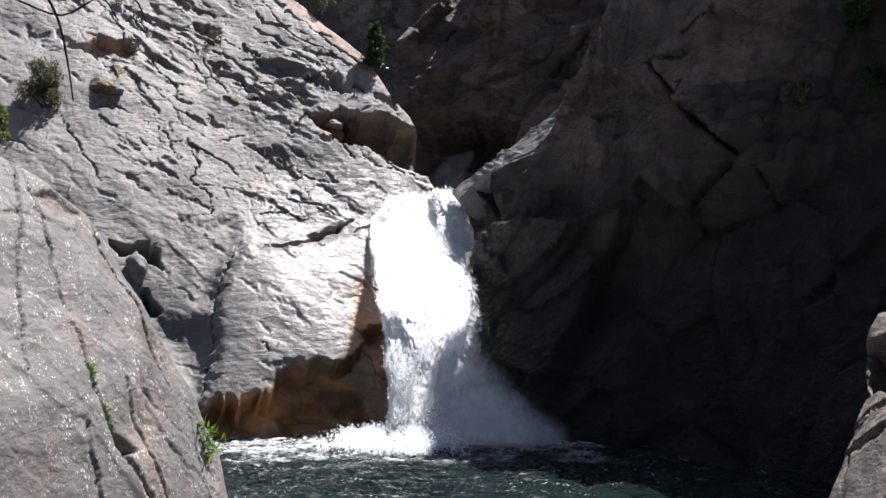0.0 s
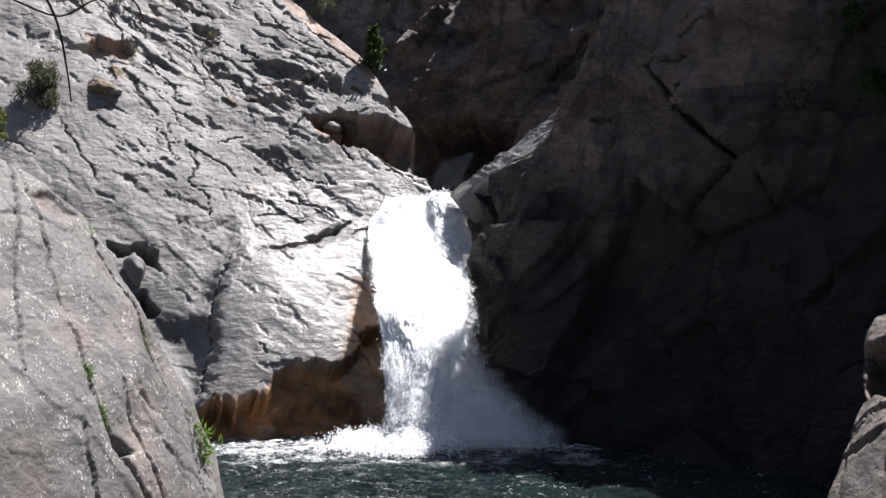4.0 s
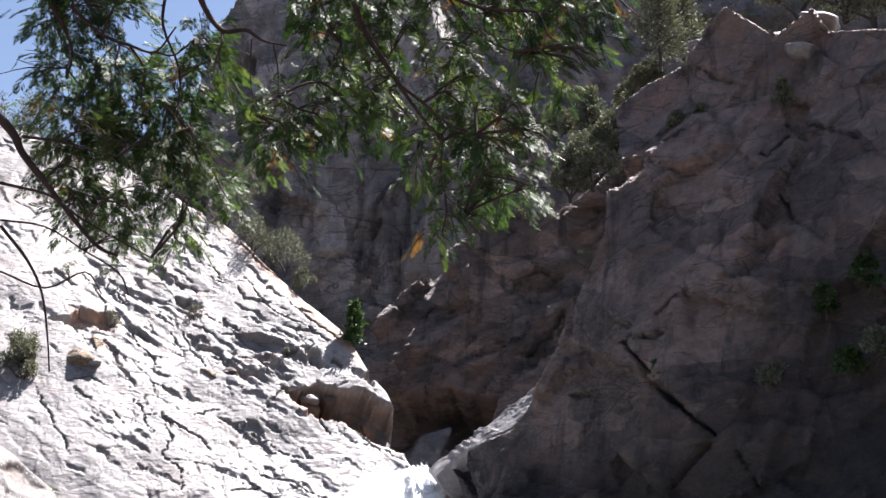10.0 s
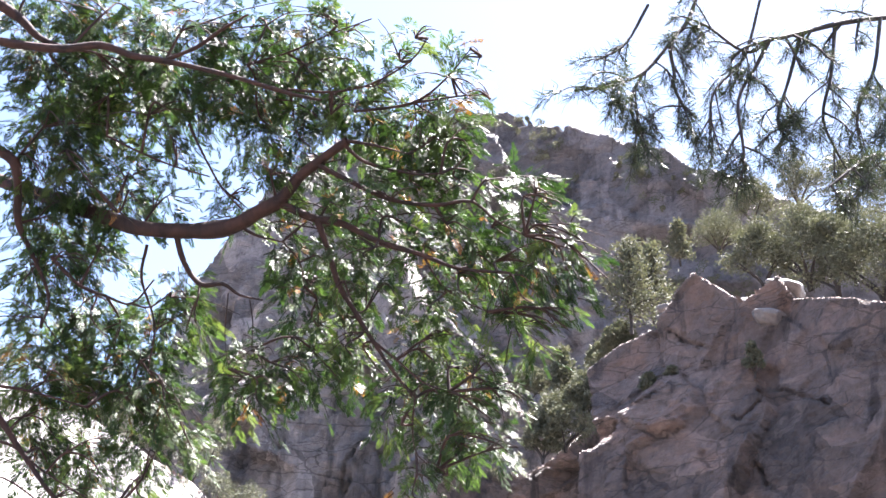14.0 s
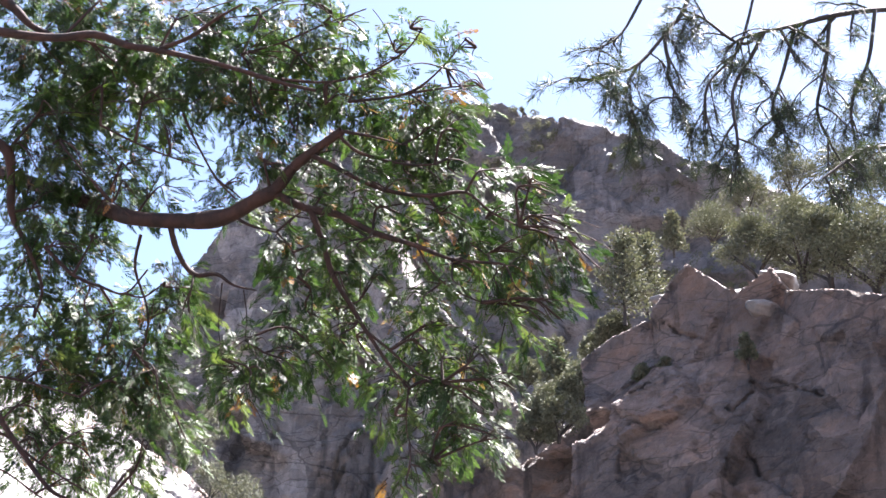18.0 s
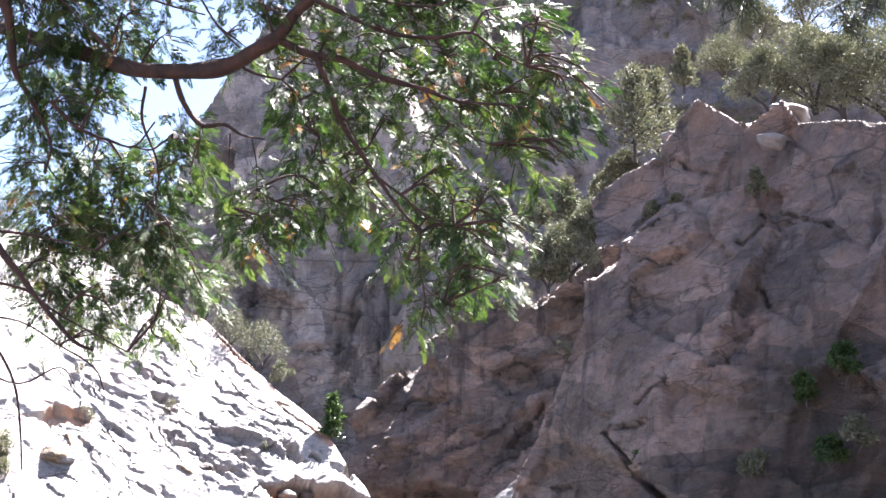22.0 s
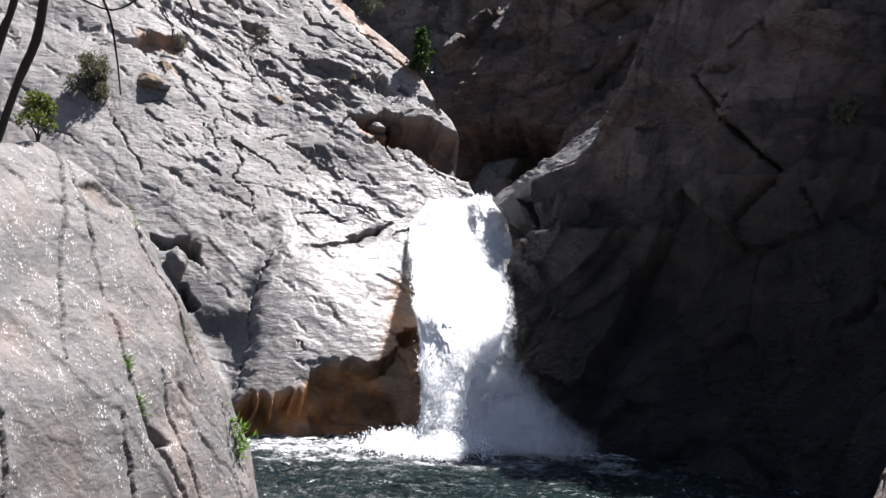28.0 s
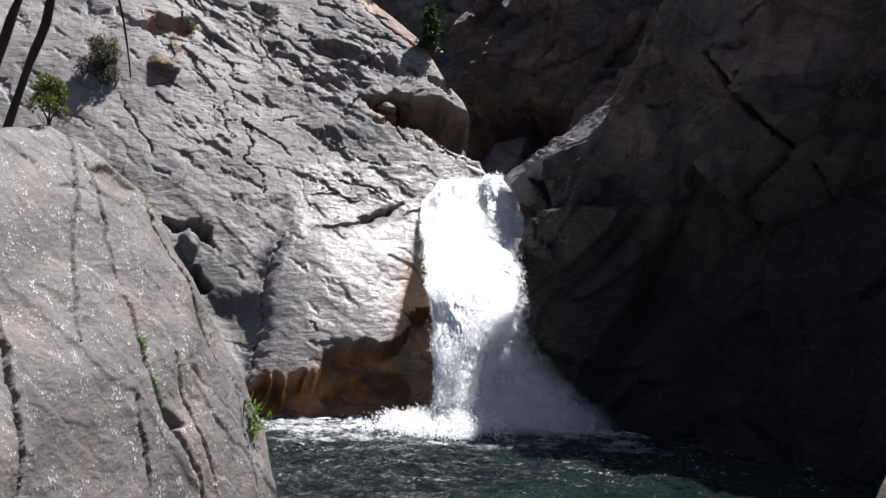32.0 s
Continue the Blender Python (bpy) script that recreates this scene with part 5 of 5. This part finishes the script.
# clumps of sprays: middle, half width and half height in metres
CLUMPS = [
    (-2.56, 6.45, 11.99, 0.38, 0.25), (-2.14, 6.56, 12.06, 0.38, 0.25), (-1.57, 6.22, 11.69, 0.39, 0.21), (-1.16, 6.42, 11.88, 0.36, 0.24), (-0.66, 6.03, 11.65, 0.30, 0.21), (-0.41, 6.06, 11.56, 0.17, 0.13),
    (-2.61, 6.82, 11.74, 0.34, 0.21), (-2.11, 6.61, 11.57, 0.28, 0.16), (-1.60, 6.58, 11.54, 0.28, 0.16), (-1.09, 6.23, 11.37, 0.26, 0.17), (-0.75, 6.44, 11.50, 0.23, 0.15), (-0.11, 6.08, 11.44, 0.15, 0.07),
    (0.05, 5.91, 11.39, 0.08, 0.04), (0.33, 6.06, 11.39, 0.10, 0.10), (-0.28, 6.19, 11.22, 0.26, 0.14), (-0.58, 6.36, 11.27, 0.23, 0.13), (0.26, 5.93, 11.04, 0.19, 0.12), (0.02, 6.20, 11.08, 0.22, 0.11),
    (0.41, 5.92, 11.04, 0.08, 0.05), (-2.52, 6.79, 11.30, 0.25, 0.21), (-2.23, 6.93, 11.41, 0.21, 0.17), (-1.77, 6.63, 11.31, 0.20, 0.10), (-1.07, 6.59, 11.22, 0.23, 0.14), (-0.82, 6.79, 11.22, 0.20, 0.15),
    (-0.28, 6.58, 11.22, 0.23, 0.11), (0.10, 6.41, 11.00, 0.24, 0.14), (0.31, 6.25, 10.89, 0.12, 0.14), (-2.60, 7.01, 10.98, 0.21, 0.23), (-2.26, 6.88, 10.99, 0.16, 0.18), (-2.02, 7.21, 11.08, 0.19, 0.15),
    (-1.63, 6.84, 11.12, 0.11, 0.07), (-0.94, 6.60, 10.81, 0.19, 0.11), (-0.64, 6.74, 10.88, 0.15, 0.08), (-1.19, 7.04, 10.81, 0.14, 0.09), (-2.56, 7.31, 10.75, 0.25, 0.19), (-2.32, 7.36, 10.88, 0.25, 0.19),
    (-1.90, 6.88, 10.75, 0.15, 0.11), (-1.66, 7.04, 10.81, 0.07, 0.10), (-2.64, 7.41, 10.42, 0.17, 0.23), (-2.35, 7.16, 10.42, 0.20, 0.15), (-2.19, 7.35, 10.56, 0.16, 0.14), (-2.60, 7.74, 10.11, 0.30, 0.24),
    (-2.23, 7.55, 10.11, 0.25, 0.19), (-2.45, 7.59, 9.72, 0.33, 0.23), (-2.09, 7.73, 9.93, 0.29, 0.23), (-1.79, 7.57, 9.74, 0.24, 0.22), (-1.69, 7.43, 10.02, 0.18, 0.20), (-1.57, 7.41, 10.27, 0.17, 0.18),
    (-1.40, 7.18, 9.99, 0.10, 0.14), (-2.58, 7.97, 9.49, 0.26, 0.19), (-2.21, 7.80, 9.60, 0.19, 0.09), (-1.89, 7.81, 9.55, 0.23, 0.13), (-1.58, 7.49, 9.42, 0.16, 0.15), (-2.51, 8.04, 9.23, 0.21, 0.19),
    (-2.09, 7.70, 9.13, 0.18, 0.15), (-1.67, 7.54, 9.17, 0.18, 0.14), (-1.46, 7.81, 9.33, 0.11, 0.11), (-2.28, 8.09, 9.03, 0.15, 0.11), (-1.80, 8.01, 9.00, 0.12, 0.07), (-0.77, 6.91, 10.50, 0.17, 0.10),
    (-0.54, 6.66, 10.62, 0.17, 0.09), (-0.24, 6.41, 10.58, 0.22, 0.09), (-0.03, 6.57, 10.76, 0.20, 0.10), (0.26, 6.48, 10.75, 0.17, 0.10), (0.52, 6.49, 10.69, 0.20, 0.09), (0.77, 6.18, 10.52, 0.18, 0.10),
    (0.90, 6.15, 10.42, 0.07, 0.06), (-0.39, 6.87, 10.50, 0.21, 0.09), (-0.62, 7.08, 10.43, 0.15, 0.11), (-0.06, 6.86, 10.60, 0.21, 0.08), (0.26, 6.37, 10.36, 0.19, 0.08), (0.52, 6.46, 10.38, 0.16, 0.08),
    (0.82, 6.57, 10.45, 0.16, 0.08), (1.03, 6.31, 10.26, 0.12, 0.11), (-0.68, 7.07, 10.25, 0.15, 0.11), (-0.30, 6.63, 10.23, 0.16, 0.10), (-0.15, 6.95, 10.18, 0.13, 0.10), (0.14, 6.85, 10.40, 0.17, 0.08),
    (0.43, 6.72, 10.31, 0.20, 0.10), (0.72, 6.69, 10.26, 0.20, 0.10), (0.99, 6.53, 10.14, 0.16, 0.10), (1.16, 6.28, 10.02, 0.11, 0.08), (-0.64, 7.24, 10.06, 0.14, 0.15), (-0.36, 6.85, 10.04, 0.10, 0.10),
    (-0.37, 7.21, 9.99, 0.15, 0.11), (0.15, 6.62, 9.89, 0.13, 0.08), (0.25, 6.99, 9.88, 0.13, 0.08), (0.32, 6.54, 9.98, 0.13, 0.08), (0.71, 6.55, 9.96, 0.13, 0.08), (0.85, 6.54, 9.80, 0.12, 0.08),
    (1.01, 6.68, 9.82, 0.06, 0.05), (-0.98, 7.18, 9.73, 0.11, 0.08), (-1.14, 7.39, 9.58, 0.14, 0.11), (-0.95, 7.19, 9.44, 0.14, 0.11), (-0.75, 7.19, 9.64, 0.17, 0.12), (-0.53, 7.18, 9.69, 0.17, 0.14),
    (-0.37, 6.94, 9.73, 0.10, 0.10), (-0.16, 7.16, 9.66, 0.10, 0.07), (0.05, 7.01, 9.46, 0.09, 0.10), (0.17, 7.05, 9.71, 0.13, 0.09), (0.35, 6.96, 9.61, 0.16, 0.09), (0.53, 6.79, 9.59, 0.09, 0.10),
    (0.58, 7.05, 9.49, 0.17, 0.10), (0.74, 6.90, 9.42, 0.06, 0.06), (0.26, 7.15, 9.44, 0.17, 0.10), (0.46, 6.86, 9.31, 0.16, 0.09), (0.37, 7.06, 9.15, 0.16, 0.08), (0.56, 6.83, 9.09, 0.16, 0.08),
    (0.75, 7.18, 9.17, 0.06, 0.04), (0.04, 7.00, 9.30, 0.08, 0.06), (0.27, 7.03, 8.92, 0.10, 0.06), (0.10, 7.04, 8.81, 0.08, 0.06),
]
place, way, flats, twigs, dead, tone = [], [], [], [], [], []
BOUGHS = np.array(BOUGHS)
for x, y, z, half, tall in CLUMPS:
    end = np.array([x + 0.3 * half, y, z])
    gap = BOUGHS - end
    root = BOUGHS[np.argmin(np.linalg.norm(gap, axis=1) + 1.2 * np.clip(gap[:, 0], 0, None))]
    bow = 0.5 * (root + end) + np.array([0, 0, 0.18 * np.linalg.norm(root - end)]) + 0.05 * rng.normal(size=3)
    tip = end + np.array([0.6 * half, -0.02, -0.9 * tall])
    twigs.append(tube([tuple(root), tuple(bow), tuple(end), tuple(tip)], [0.011, 0.008, 0.006, 0.002], 5, 4))
    for k in range(3):
        side = end + rng.normal(size=3) * (0.9 * half, 0.1, 0.6 * tall)
        twigs.append(tube([tuple(bow), tuple(0.5 * (bow + side) + np.array([0, 0, 0.04])), tuple(side)], [0.006, 0.004, 0.002], 4, 3))
    patch = rng.uniform(0.15, 0.7)
    thick = 1.0 + 1.3 * smooth((z - 11.3) / 0.8) * smooth((0.3 - x) / 0.8)
    for k in range(int(31 * thick * half * tall / 0.03) + 4):
        u = rng.uniform(-1, 1, 3)
        gone = rng.uniform() < 0.035
        start = np.array([x - 0.05, y + 0.1 + 0.3 * thick, z + 0.15]) + u * (0.66 * half, 0.3 * thick, 0.7 * tall)
        out = unit(np.array([0.6 * u[0] + 0.2, 0.5 * u[1] - 0.1, -0.1 + 0.2 * u[2]]) + 0.35 * rng.normal(size=3))
        face = unit(np.array([0.2, rng.uniform(-0.8, 0.6), 0.75]) + 0.3 * rng.normal(size=3))
        reach = rng.uniform(0.1, 0.2)
        line = [start + out * reach * t + np.array([0, 0, -0.5 * reach * t * t]) for t in (0.0, 0.5, 1.0)]
        twigs.append(tube([tuple(p) for p in line], [0.004, 0.002], 4, 2))
        shade = np.clip(patch + 0.2 * rng.normal(), 0, 1)
        for t in np.linspace(0.1, 1.0, 5):
            p = start + out * reach * t + np.array([0, 0, -0.5 * reach * t * t])
            place.append(p + 0.012 * rng.normal(size=3))
            way.append(unit(out * 0.8 + 0.34 * rng.normal(size=3) + np.array([0.1, 0, -0.4 - 0.35 * t])))
            flats.append(face), dead.append(gone), tone.append(np.clip(shade + 0.1 * rng.normal(), 0, 1))
place, way, flats, tone = np.array(place), np.array(way), np.array(flats), np.array(tone)
size = rng.uniform(0.09, 0.18, len(place))
dead = np.array(dead)
size[dead] *= 0.7
LEAFLETS = 21
for name, some, material, label in (("crown", ~dead, CEDAR, ""), ("withered_sprays", dead, RUSTY, "orange withered sprays")):
    v, q = sprays(rng, place[some], way[some], size[some], flats[some], LEAFLETS)
    tagged(mesh_of(name, v, q, [material], cedar, {"tone": np.repeat(tone[some], 4 * LEAFLETS)}, shade=False), label)
v, q = join(twigs)
tagged(mesh_of("twig", v, q, [RED_BARK], cedar), kind="stuff")


# ---- the pine over the view ----
pine = tagged(new("pine_tree"), "pine boughs with long dark needles against the sky", "tree")
tips = []


def fork(points, r, depth, rng):
    """A limb with drooping side twigs, and needle tufts along the thin ones."""
    limb("branch" if depth == 0 else "twig", points, [1.25 * r, 0.65 * r], pine, GREY_BARK, 5 if depth else 6)
    p = np.array(points)
    if depth == 2 or r < 0.006:
        for u in (0.35, 0.7, 1.0):
            k = u * (len(p) - 1)
            i = min(int(k), len(p) - 2)
            tips.append((p[i] + (p[i + 1] - p[i]) * (k - i), unit(p[-1] - p[0])))
        return
    tips.append((p[-1], unit(p[-1] - p[-2])))
    for k in range(9 if depth == 0 else 4):
        u = rng.uniform(0.2, 1.0) * (len(p) - 1)
        i = min(int(u), len(p) - 2)
        start = p[i] + (p[i + 1] - p[i]) * (u - i)
        out = unit(unit(p[i + 1] - p[i]) * 0.6 + rng.normal(size=3) * (0.55, 0.3, 0.4) + (0, 0, -0.35))
        reach = rng.uniform(0.14, 0.32) * (1.3 if depth == 0 else 0.75)
        bend = start + out * reach * 0.55
        fork([tuple(start), tuple(bend), tuple(bend + unit(out + (0, 0, -0.5)) * reach * 0.45)], 0.5 * r, depth + 1, rng)


rng = np.random.default_rng(12)
for r, points in (
        (0.016, [(2.42, 7.60, 13.38), (2.24, 7.50, 12.89), (2.06, 7.40, 12.59), (2.07, 7.40, 12.31), (2.06, 7.40, 12.17), (2.14, 7.40, 11.94)]),
        (0.013, [(2.07, 7.40, 12.61), (1.80, 7.30, 12.22), (1.50, 7.20, 12.01), (1.24, 7.20, 11.96)]),
        (0.012, [(1.80, 7.30, 12.22), (1.69, 7.30, 11.96), (1.72, 7.30, 11.63)]),
        (0.011, [(1.95, 7.60, 13.12), (1.72, 7.50, 12.64), (1.46, 7.40, 12.39)]),
        (0.022, [(4.72, 7.80, 13.37), (3.71, 7.60, 13.07), (3.17, 7.50, 12.83), (2.84, 7.40, 12.66)]),
        (0.014, [(2.86, 7.40, 12.66), (2.72, 7.40, 12.39), (2.52, 7.30, 12.00), (2.52, 7.30, 11.54), (2.47, 7.30, 11.25)]),
        (0.012, [(2.84, 7.40, 12.64), (2.65, 7.40, 12.54), (2.39, 7.40, 12.76), (2.28, 7.40, 12.82)]),
        (0.014, [(3.17, 7.50, 12.83), (3.02, 7.50, 12.37), (2.85, 7.40, 11.92), (2.91, 7.40, 11.72)]),
        (0.014, [(3.51, 7.60, 13.00), (3.37, 7.50, 12.44), (3.25, 7.50, 12.01), (3.34, 7.50, 11.65)]),
        (0.014, [(3.91, 7.60, 13.11), (3.73, 7.50, 12.51), (3.53, 7.50, 12.07), (3.52, 7.50, 11.71)]),
        (0.012, [(4.33, 7.60, 12.78), (3.99, 7.50, 12.42), (3.76, 7.50, 12.08)]),
        (0.014, [(4.36, 7.40, 11.89), (3.68, 7.20, 11.54), (3.37, 7.10, 11.41), (3.00, 7.00, 11.10)]),
        (0.012, [(2.92, 7.60, 13.29), (2.68, 7.50, 12.57), (2.38, 7.40, 12.16), (2.31, 7.40, 11.85)])):
    fork(points, r, 0, rng)
place = np.array([t[0] for t in tips])
aim = np.array([t[1] for t in tips])
n = 17
base = np.repeat(place, n, 0) - np.repeat(aim, n, 0) * rng.uniform(0, 0.08, len(place) * n)[:, None]
dirs = unit(np.repeat(aim, n, 0) * 0.7 + rng.normal(size=(len(base), 3)) * 0.6)
v, q = blades(base, dirs, unit(rng.normal(size=base.shape)), rng.uniform(0.07, 0.13, len(base)), np.full(len(base), 0.0045))
mesh_of("needles", v, q, [NEEDLE], pine, shade=False)


# ---- trees and shrubs on the rocks ----
conifer("young_fir", (-3.09, 52.53, 15.10), 2.1, 1.15, 3, "small green fir on the slab's rim", leaf=0.16, whorls=13, per=10)
for foot, height, width, seed in (
        ((-8.42, 55.50, 19.96), 2.0, 2.4, 21), ((-6.76, 55.74, 19.16), 2.3, 2.6, 22), ((-5.66, 54.80, 17.98), 1.3, 1.3, 23),
        ((-9.88, 56.43, 21.49), 2.6, 1.8, 24), ((-9.51, 58.32, 22.74), 3.0, 2.2, 25)):
    shrub("rim_shrub", foot, height, width, seed, "grey-green shrub along the slab's rim", leaf=0.09, count=3200, lumps=12, group="shrubs along the rim")
shrub("hanging_shrub", (-16.14, 47.09, 12.39), 2.3, 1.9, 31, "grey leafless-looking shrub in a rock crack", GREY, 0.11, 7000, 16, 8, lean=-0.1)
shrub("small_shrub", (-4.84, 12.34, 8.07), 0.52, 0.42, 32, "small green shrub on the outcrop's top", BUSH, 0.05, 1400, 10)
for foot, size, seed in (((-10.28, 51.69, 16.14), 0.7, 33), ((-13.53, 49.89, 15.33), 0.9, 34), ((-15.83, 50.99, 17.71), 0.9, 35), ((-6.00, 51.30, 14.36), 0.5, 36), ((-14.39, 51.48, 17.71), 0.7, 37)):
    shrub("ledge_shrub", foot, size, size * 0.9, seed, "sparse shrub rooted in a slab ledge", GREY, 0.08, 260, 5, 4, group="ledge shrubs")
for foot, size, seed in (((-2.78, 13.15, 4.78), 0.3, 41), ((-4.01, 12.97, 7.18), 0.16, 42), ((-3.31, 12.82, 5.96), 0.12, 43), ((-3.56, 11.67, 5.75), 0.1, 44), ((-3.41, 11.60, 5.33), 0.12, 45)):
    tuft(foot, size, seed, "bright green grass in an outcrop crack")
for place, size, seed, turn, material, label in (
        ((-14.22, 48.22, 13.76), (1.7, 1.2, 0.8), 51, -18, TAN, "tan rounded boulder on a slab ledge"), ((-13.84, 49.05, 14.48), (1.1, 0.9, 0.7), 52, -30, TAN, "tan rounded boulder on a slab ledge"),
        ((-13.58, 47.98, 13.60), (0.6, 0.5, 0.4), 53, 10, GRANITE, "small grey stone on a slab ledge"), ((-9.13, 50.27, 13.46), (1.1, 0.7, 0.45), 54, -25, TAN, "flat brown stone in a slab crack"),
        ((-8.28, 50.57, 13.57), (0.9, 0.7, 0.5), 55, -15, CLIFF, "dark stone in a slab crack"), ((-6.80, 50.70, 14.03), (0.35, 0.3, 0.22), 56, 0, GRANITE, "small pale stone in a slab crack"),
        ((-4.85, 51.05, 12.47), (0.9, 0.8, 0.55), 57, -10, GRANITE, "grey stone under the slab's overhang"), ((-11.69, 44.07, 6.16), (0.9, 0.9, 1.3), 58, 10, GRANITE, "rounded grey boulder wedged beside the slab")):
    stone("boulder", place, size, seed, label, material, turn, "loose boulders on the slab")
for place, size, seed in (
        ((15.51, 41.50, 26.55), (1.9, 1.5, 0.7), 61), ((14.59, 41.19, 25.02), (1.6, 1.2, 0.7), 62), ((11.52, 45.42, 27.13), (0.8, 0.8, 0.4), 63),
        ((14.07, 42.40, 26.01), (1.2, 1.0, 0.7), 64), ((17.31, 38.75, 24.31), (1.6, 1.2, 0.6), 65)):
    stone("rim_boulder", place, size, seed, "sunlit pale boulder on the cliff's rim", GRANITE, -12, "boulders on the cliff's rim")
for foot, height, width, seed in (
        ((14.46, 66.00, 34.58), 6.2, 5.0, 71), ((16.90, 70.00, 37.12), 5.5, 4.4, 72), ((10.95, 72.00, 31.32), 4.2, 3.4, 73), ((22.99, 85.00, 48.73), 4.0, 2.6, 74), ((26.53, 60.00, 35.73), 5.5, 3.4, 77)):
    conifer("rim_pine", foot, height, width, seed, "thin grey-green pine behind the cliff's rim", SHRUB, 0.22, 13, 0.15, "pines behind the rim", per=7, twigs=40)
for foot, height, width, seed in (
        ((13.99, 48.00, 26.76), 2.2, 2.0, 81), ((21.81, 62.00, 36.11), 4.4, 4.6, 82), ((23.79, 60.00, 35.27), 5.5, 4.6, 83), ((24.57, 58.00, 34.03), 5.0, 4.4, 84), ((26.19, 56.00, 32.85), 5.5, 5.0, 85),
        ((32.47, 82.00, 52.79), 5.0, 5.5, 86), ((29.91, 86.00, 53.22), 4.5, 5.0, 87), ((35.92, 80.00, 52.36), 4.5, 5.5, 88), ((27.96, 90.00, 52.42), 4.0, 5.0, 89), ((34.49, 70.00, 45.46), 5.0, 5.0, 90),
        ((10.44, 68.00, 27.45), 3.6, 4.2, 91), ((11.90, 68.00, 29.28), 3.2, 3.0, 92), ((9.03, 68.00, 26.70), 3.2, 2.6, 93), ((13.49, 70.00, 33.03), 2.4, 3.0, 94), ((14.27, 68.00, 33.84), 2.0, 2.6, 95), ((9.09, 75.00, 32.67), 3.0, 3.0, 96),
        ((27.26, 54.00, 31.35), 6.0, 5.5, 97), ((12.09, 46.00, 24.98), 1.0, 0.9, 98)):
    shrub("rim_tree", foot, height, width, seed, "bushy grey-green tree behind the cliff's rim", SHRUB, 0.17, 9000, 20, 5, "trees behind the rim")
for foot, height, width, seed, material in (
        ((10.19, 43.88, 22.63), 0.9, 0.8, 101, SHRUB), ((10.99, 43.28, 23.02), 0.6, 0.6, 102, GREY), ((13.33, 37.13, 13.95), 1.1, 1.0, 103, FIR),
        ((14.45, 36.46, 14.57), 1.3, 1.2, 104, FIR), ((13.60, 36.32, 11.80), 1.0, 1.3, 105, FIR), ((14.35, 35.82, 12.26), 1.1, 1.2, 106, SHRUB),
        ((8.57, 40.80, 12.00), 1.0, 0.9, 107, FIR), ((13.51, 40.54, 22.35), 1.4, 0.8, 108, SHRUB), ((11.70, 37.86, 11.63), 0.9, 1.0, 109, SHRUB)):
    shrub("cliff_shrub", foot, height, width, seed, "dark shrub clinging to the shaded cliff", material, 0.13, 2400, 10, 2, "shrubs on the cliff")
for foot, height, width, seed in (
        ((-19.76, 57.00, 24.47), 4.2, 4.0, 121), ((-16.84, 57.00, 23.87), 4.0, 3.6, 122), ((-22.66, 57.00, 24.77), 4.6, 4.2, 123), ((-14.17, 58.00, 23.56), 3.4, 3.0, 124), ((-12.10, 58.00, 22.96), 3.2, 2.6, 125)):
    shrub("slope_tree", foot, height, width, seed, "bushy green tree behind the slab's rim", SHRUB, 0.12, 5500, 16, 4, "trees behind the slab")
for foot, height, width, seed in (
        ((6.27, 72.00, 26.30), 1.0, 1.4, 111), ((7.92, 72.00, 27.44), 0.9, 1.2, 112), ((10.27, 71.03, 23.22), 1.1, 1.8, 113), ((13.20, 70.92, 25.04), 1.4, 1.4, 114)):
    shrub("ledge_bush", foot, height, width, seed, "low grey bush on a gorge ledge", GREY, 0.14, 500, 6, 3, "bushes in the gorge")

# shrubs far up the mountain, too many to count
rng = np.random.default_rng(9)
n_hat = np.array((-0.36, -0.92, 0.15))
up_hat = unit(np.array([0, 0, 1.0]) - n_hat[2] * n_hat)
across_hat = np.cross(up_hat, n_hat)
edge = np.array(MOUNT_TOP)
spots = np.column_stack([rng.uniform(edge[:, 0].min(), edge[:, 0].max(), 1500), rng.uniform(edge[:, 1].min(), edge[:, 1].max(), 1500)])
depth_in = inside(spots, MOUNT_TOP)
thick = fractal(np.column_stack([spots / 22.0, np.zeros(len(spots))]), 3, 33)
spots = spots[(depth_in > -0.5) & ((thick > -0.05) | (depth_in < 3))]
pieces = []
for s, t in spots:
    r = rng.uniform(1.0, 3.0)
    c = np.array((39.48, 311.67, 164.82)) + s * across_hat + t * up_hat + n_hat * rng.uniform(1.5, 5.0)
    for k in range(3):
        pieces.append(clump(rng, c + rng.normal(size=3) * r * 0.5, r * 0.6, 90, 0.5))
v, q = join(pieces)
scrub = tagged(mesh_of("mountain_scrub", v, q, [SHRUB], shade=False), "scattered grey-green scrub on the mountain", "scrub", kind="stuff")
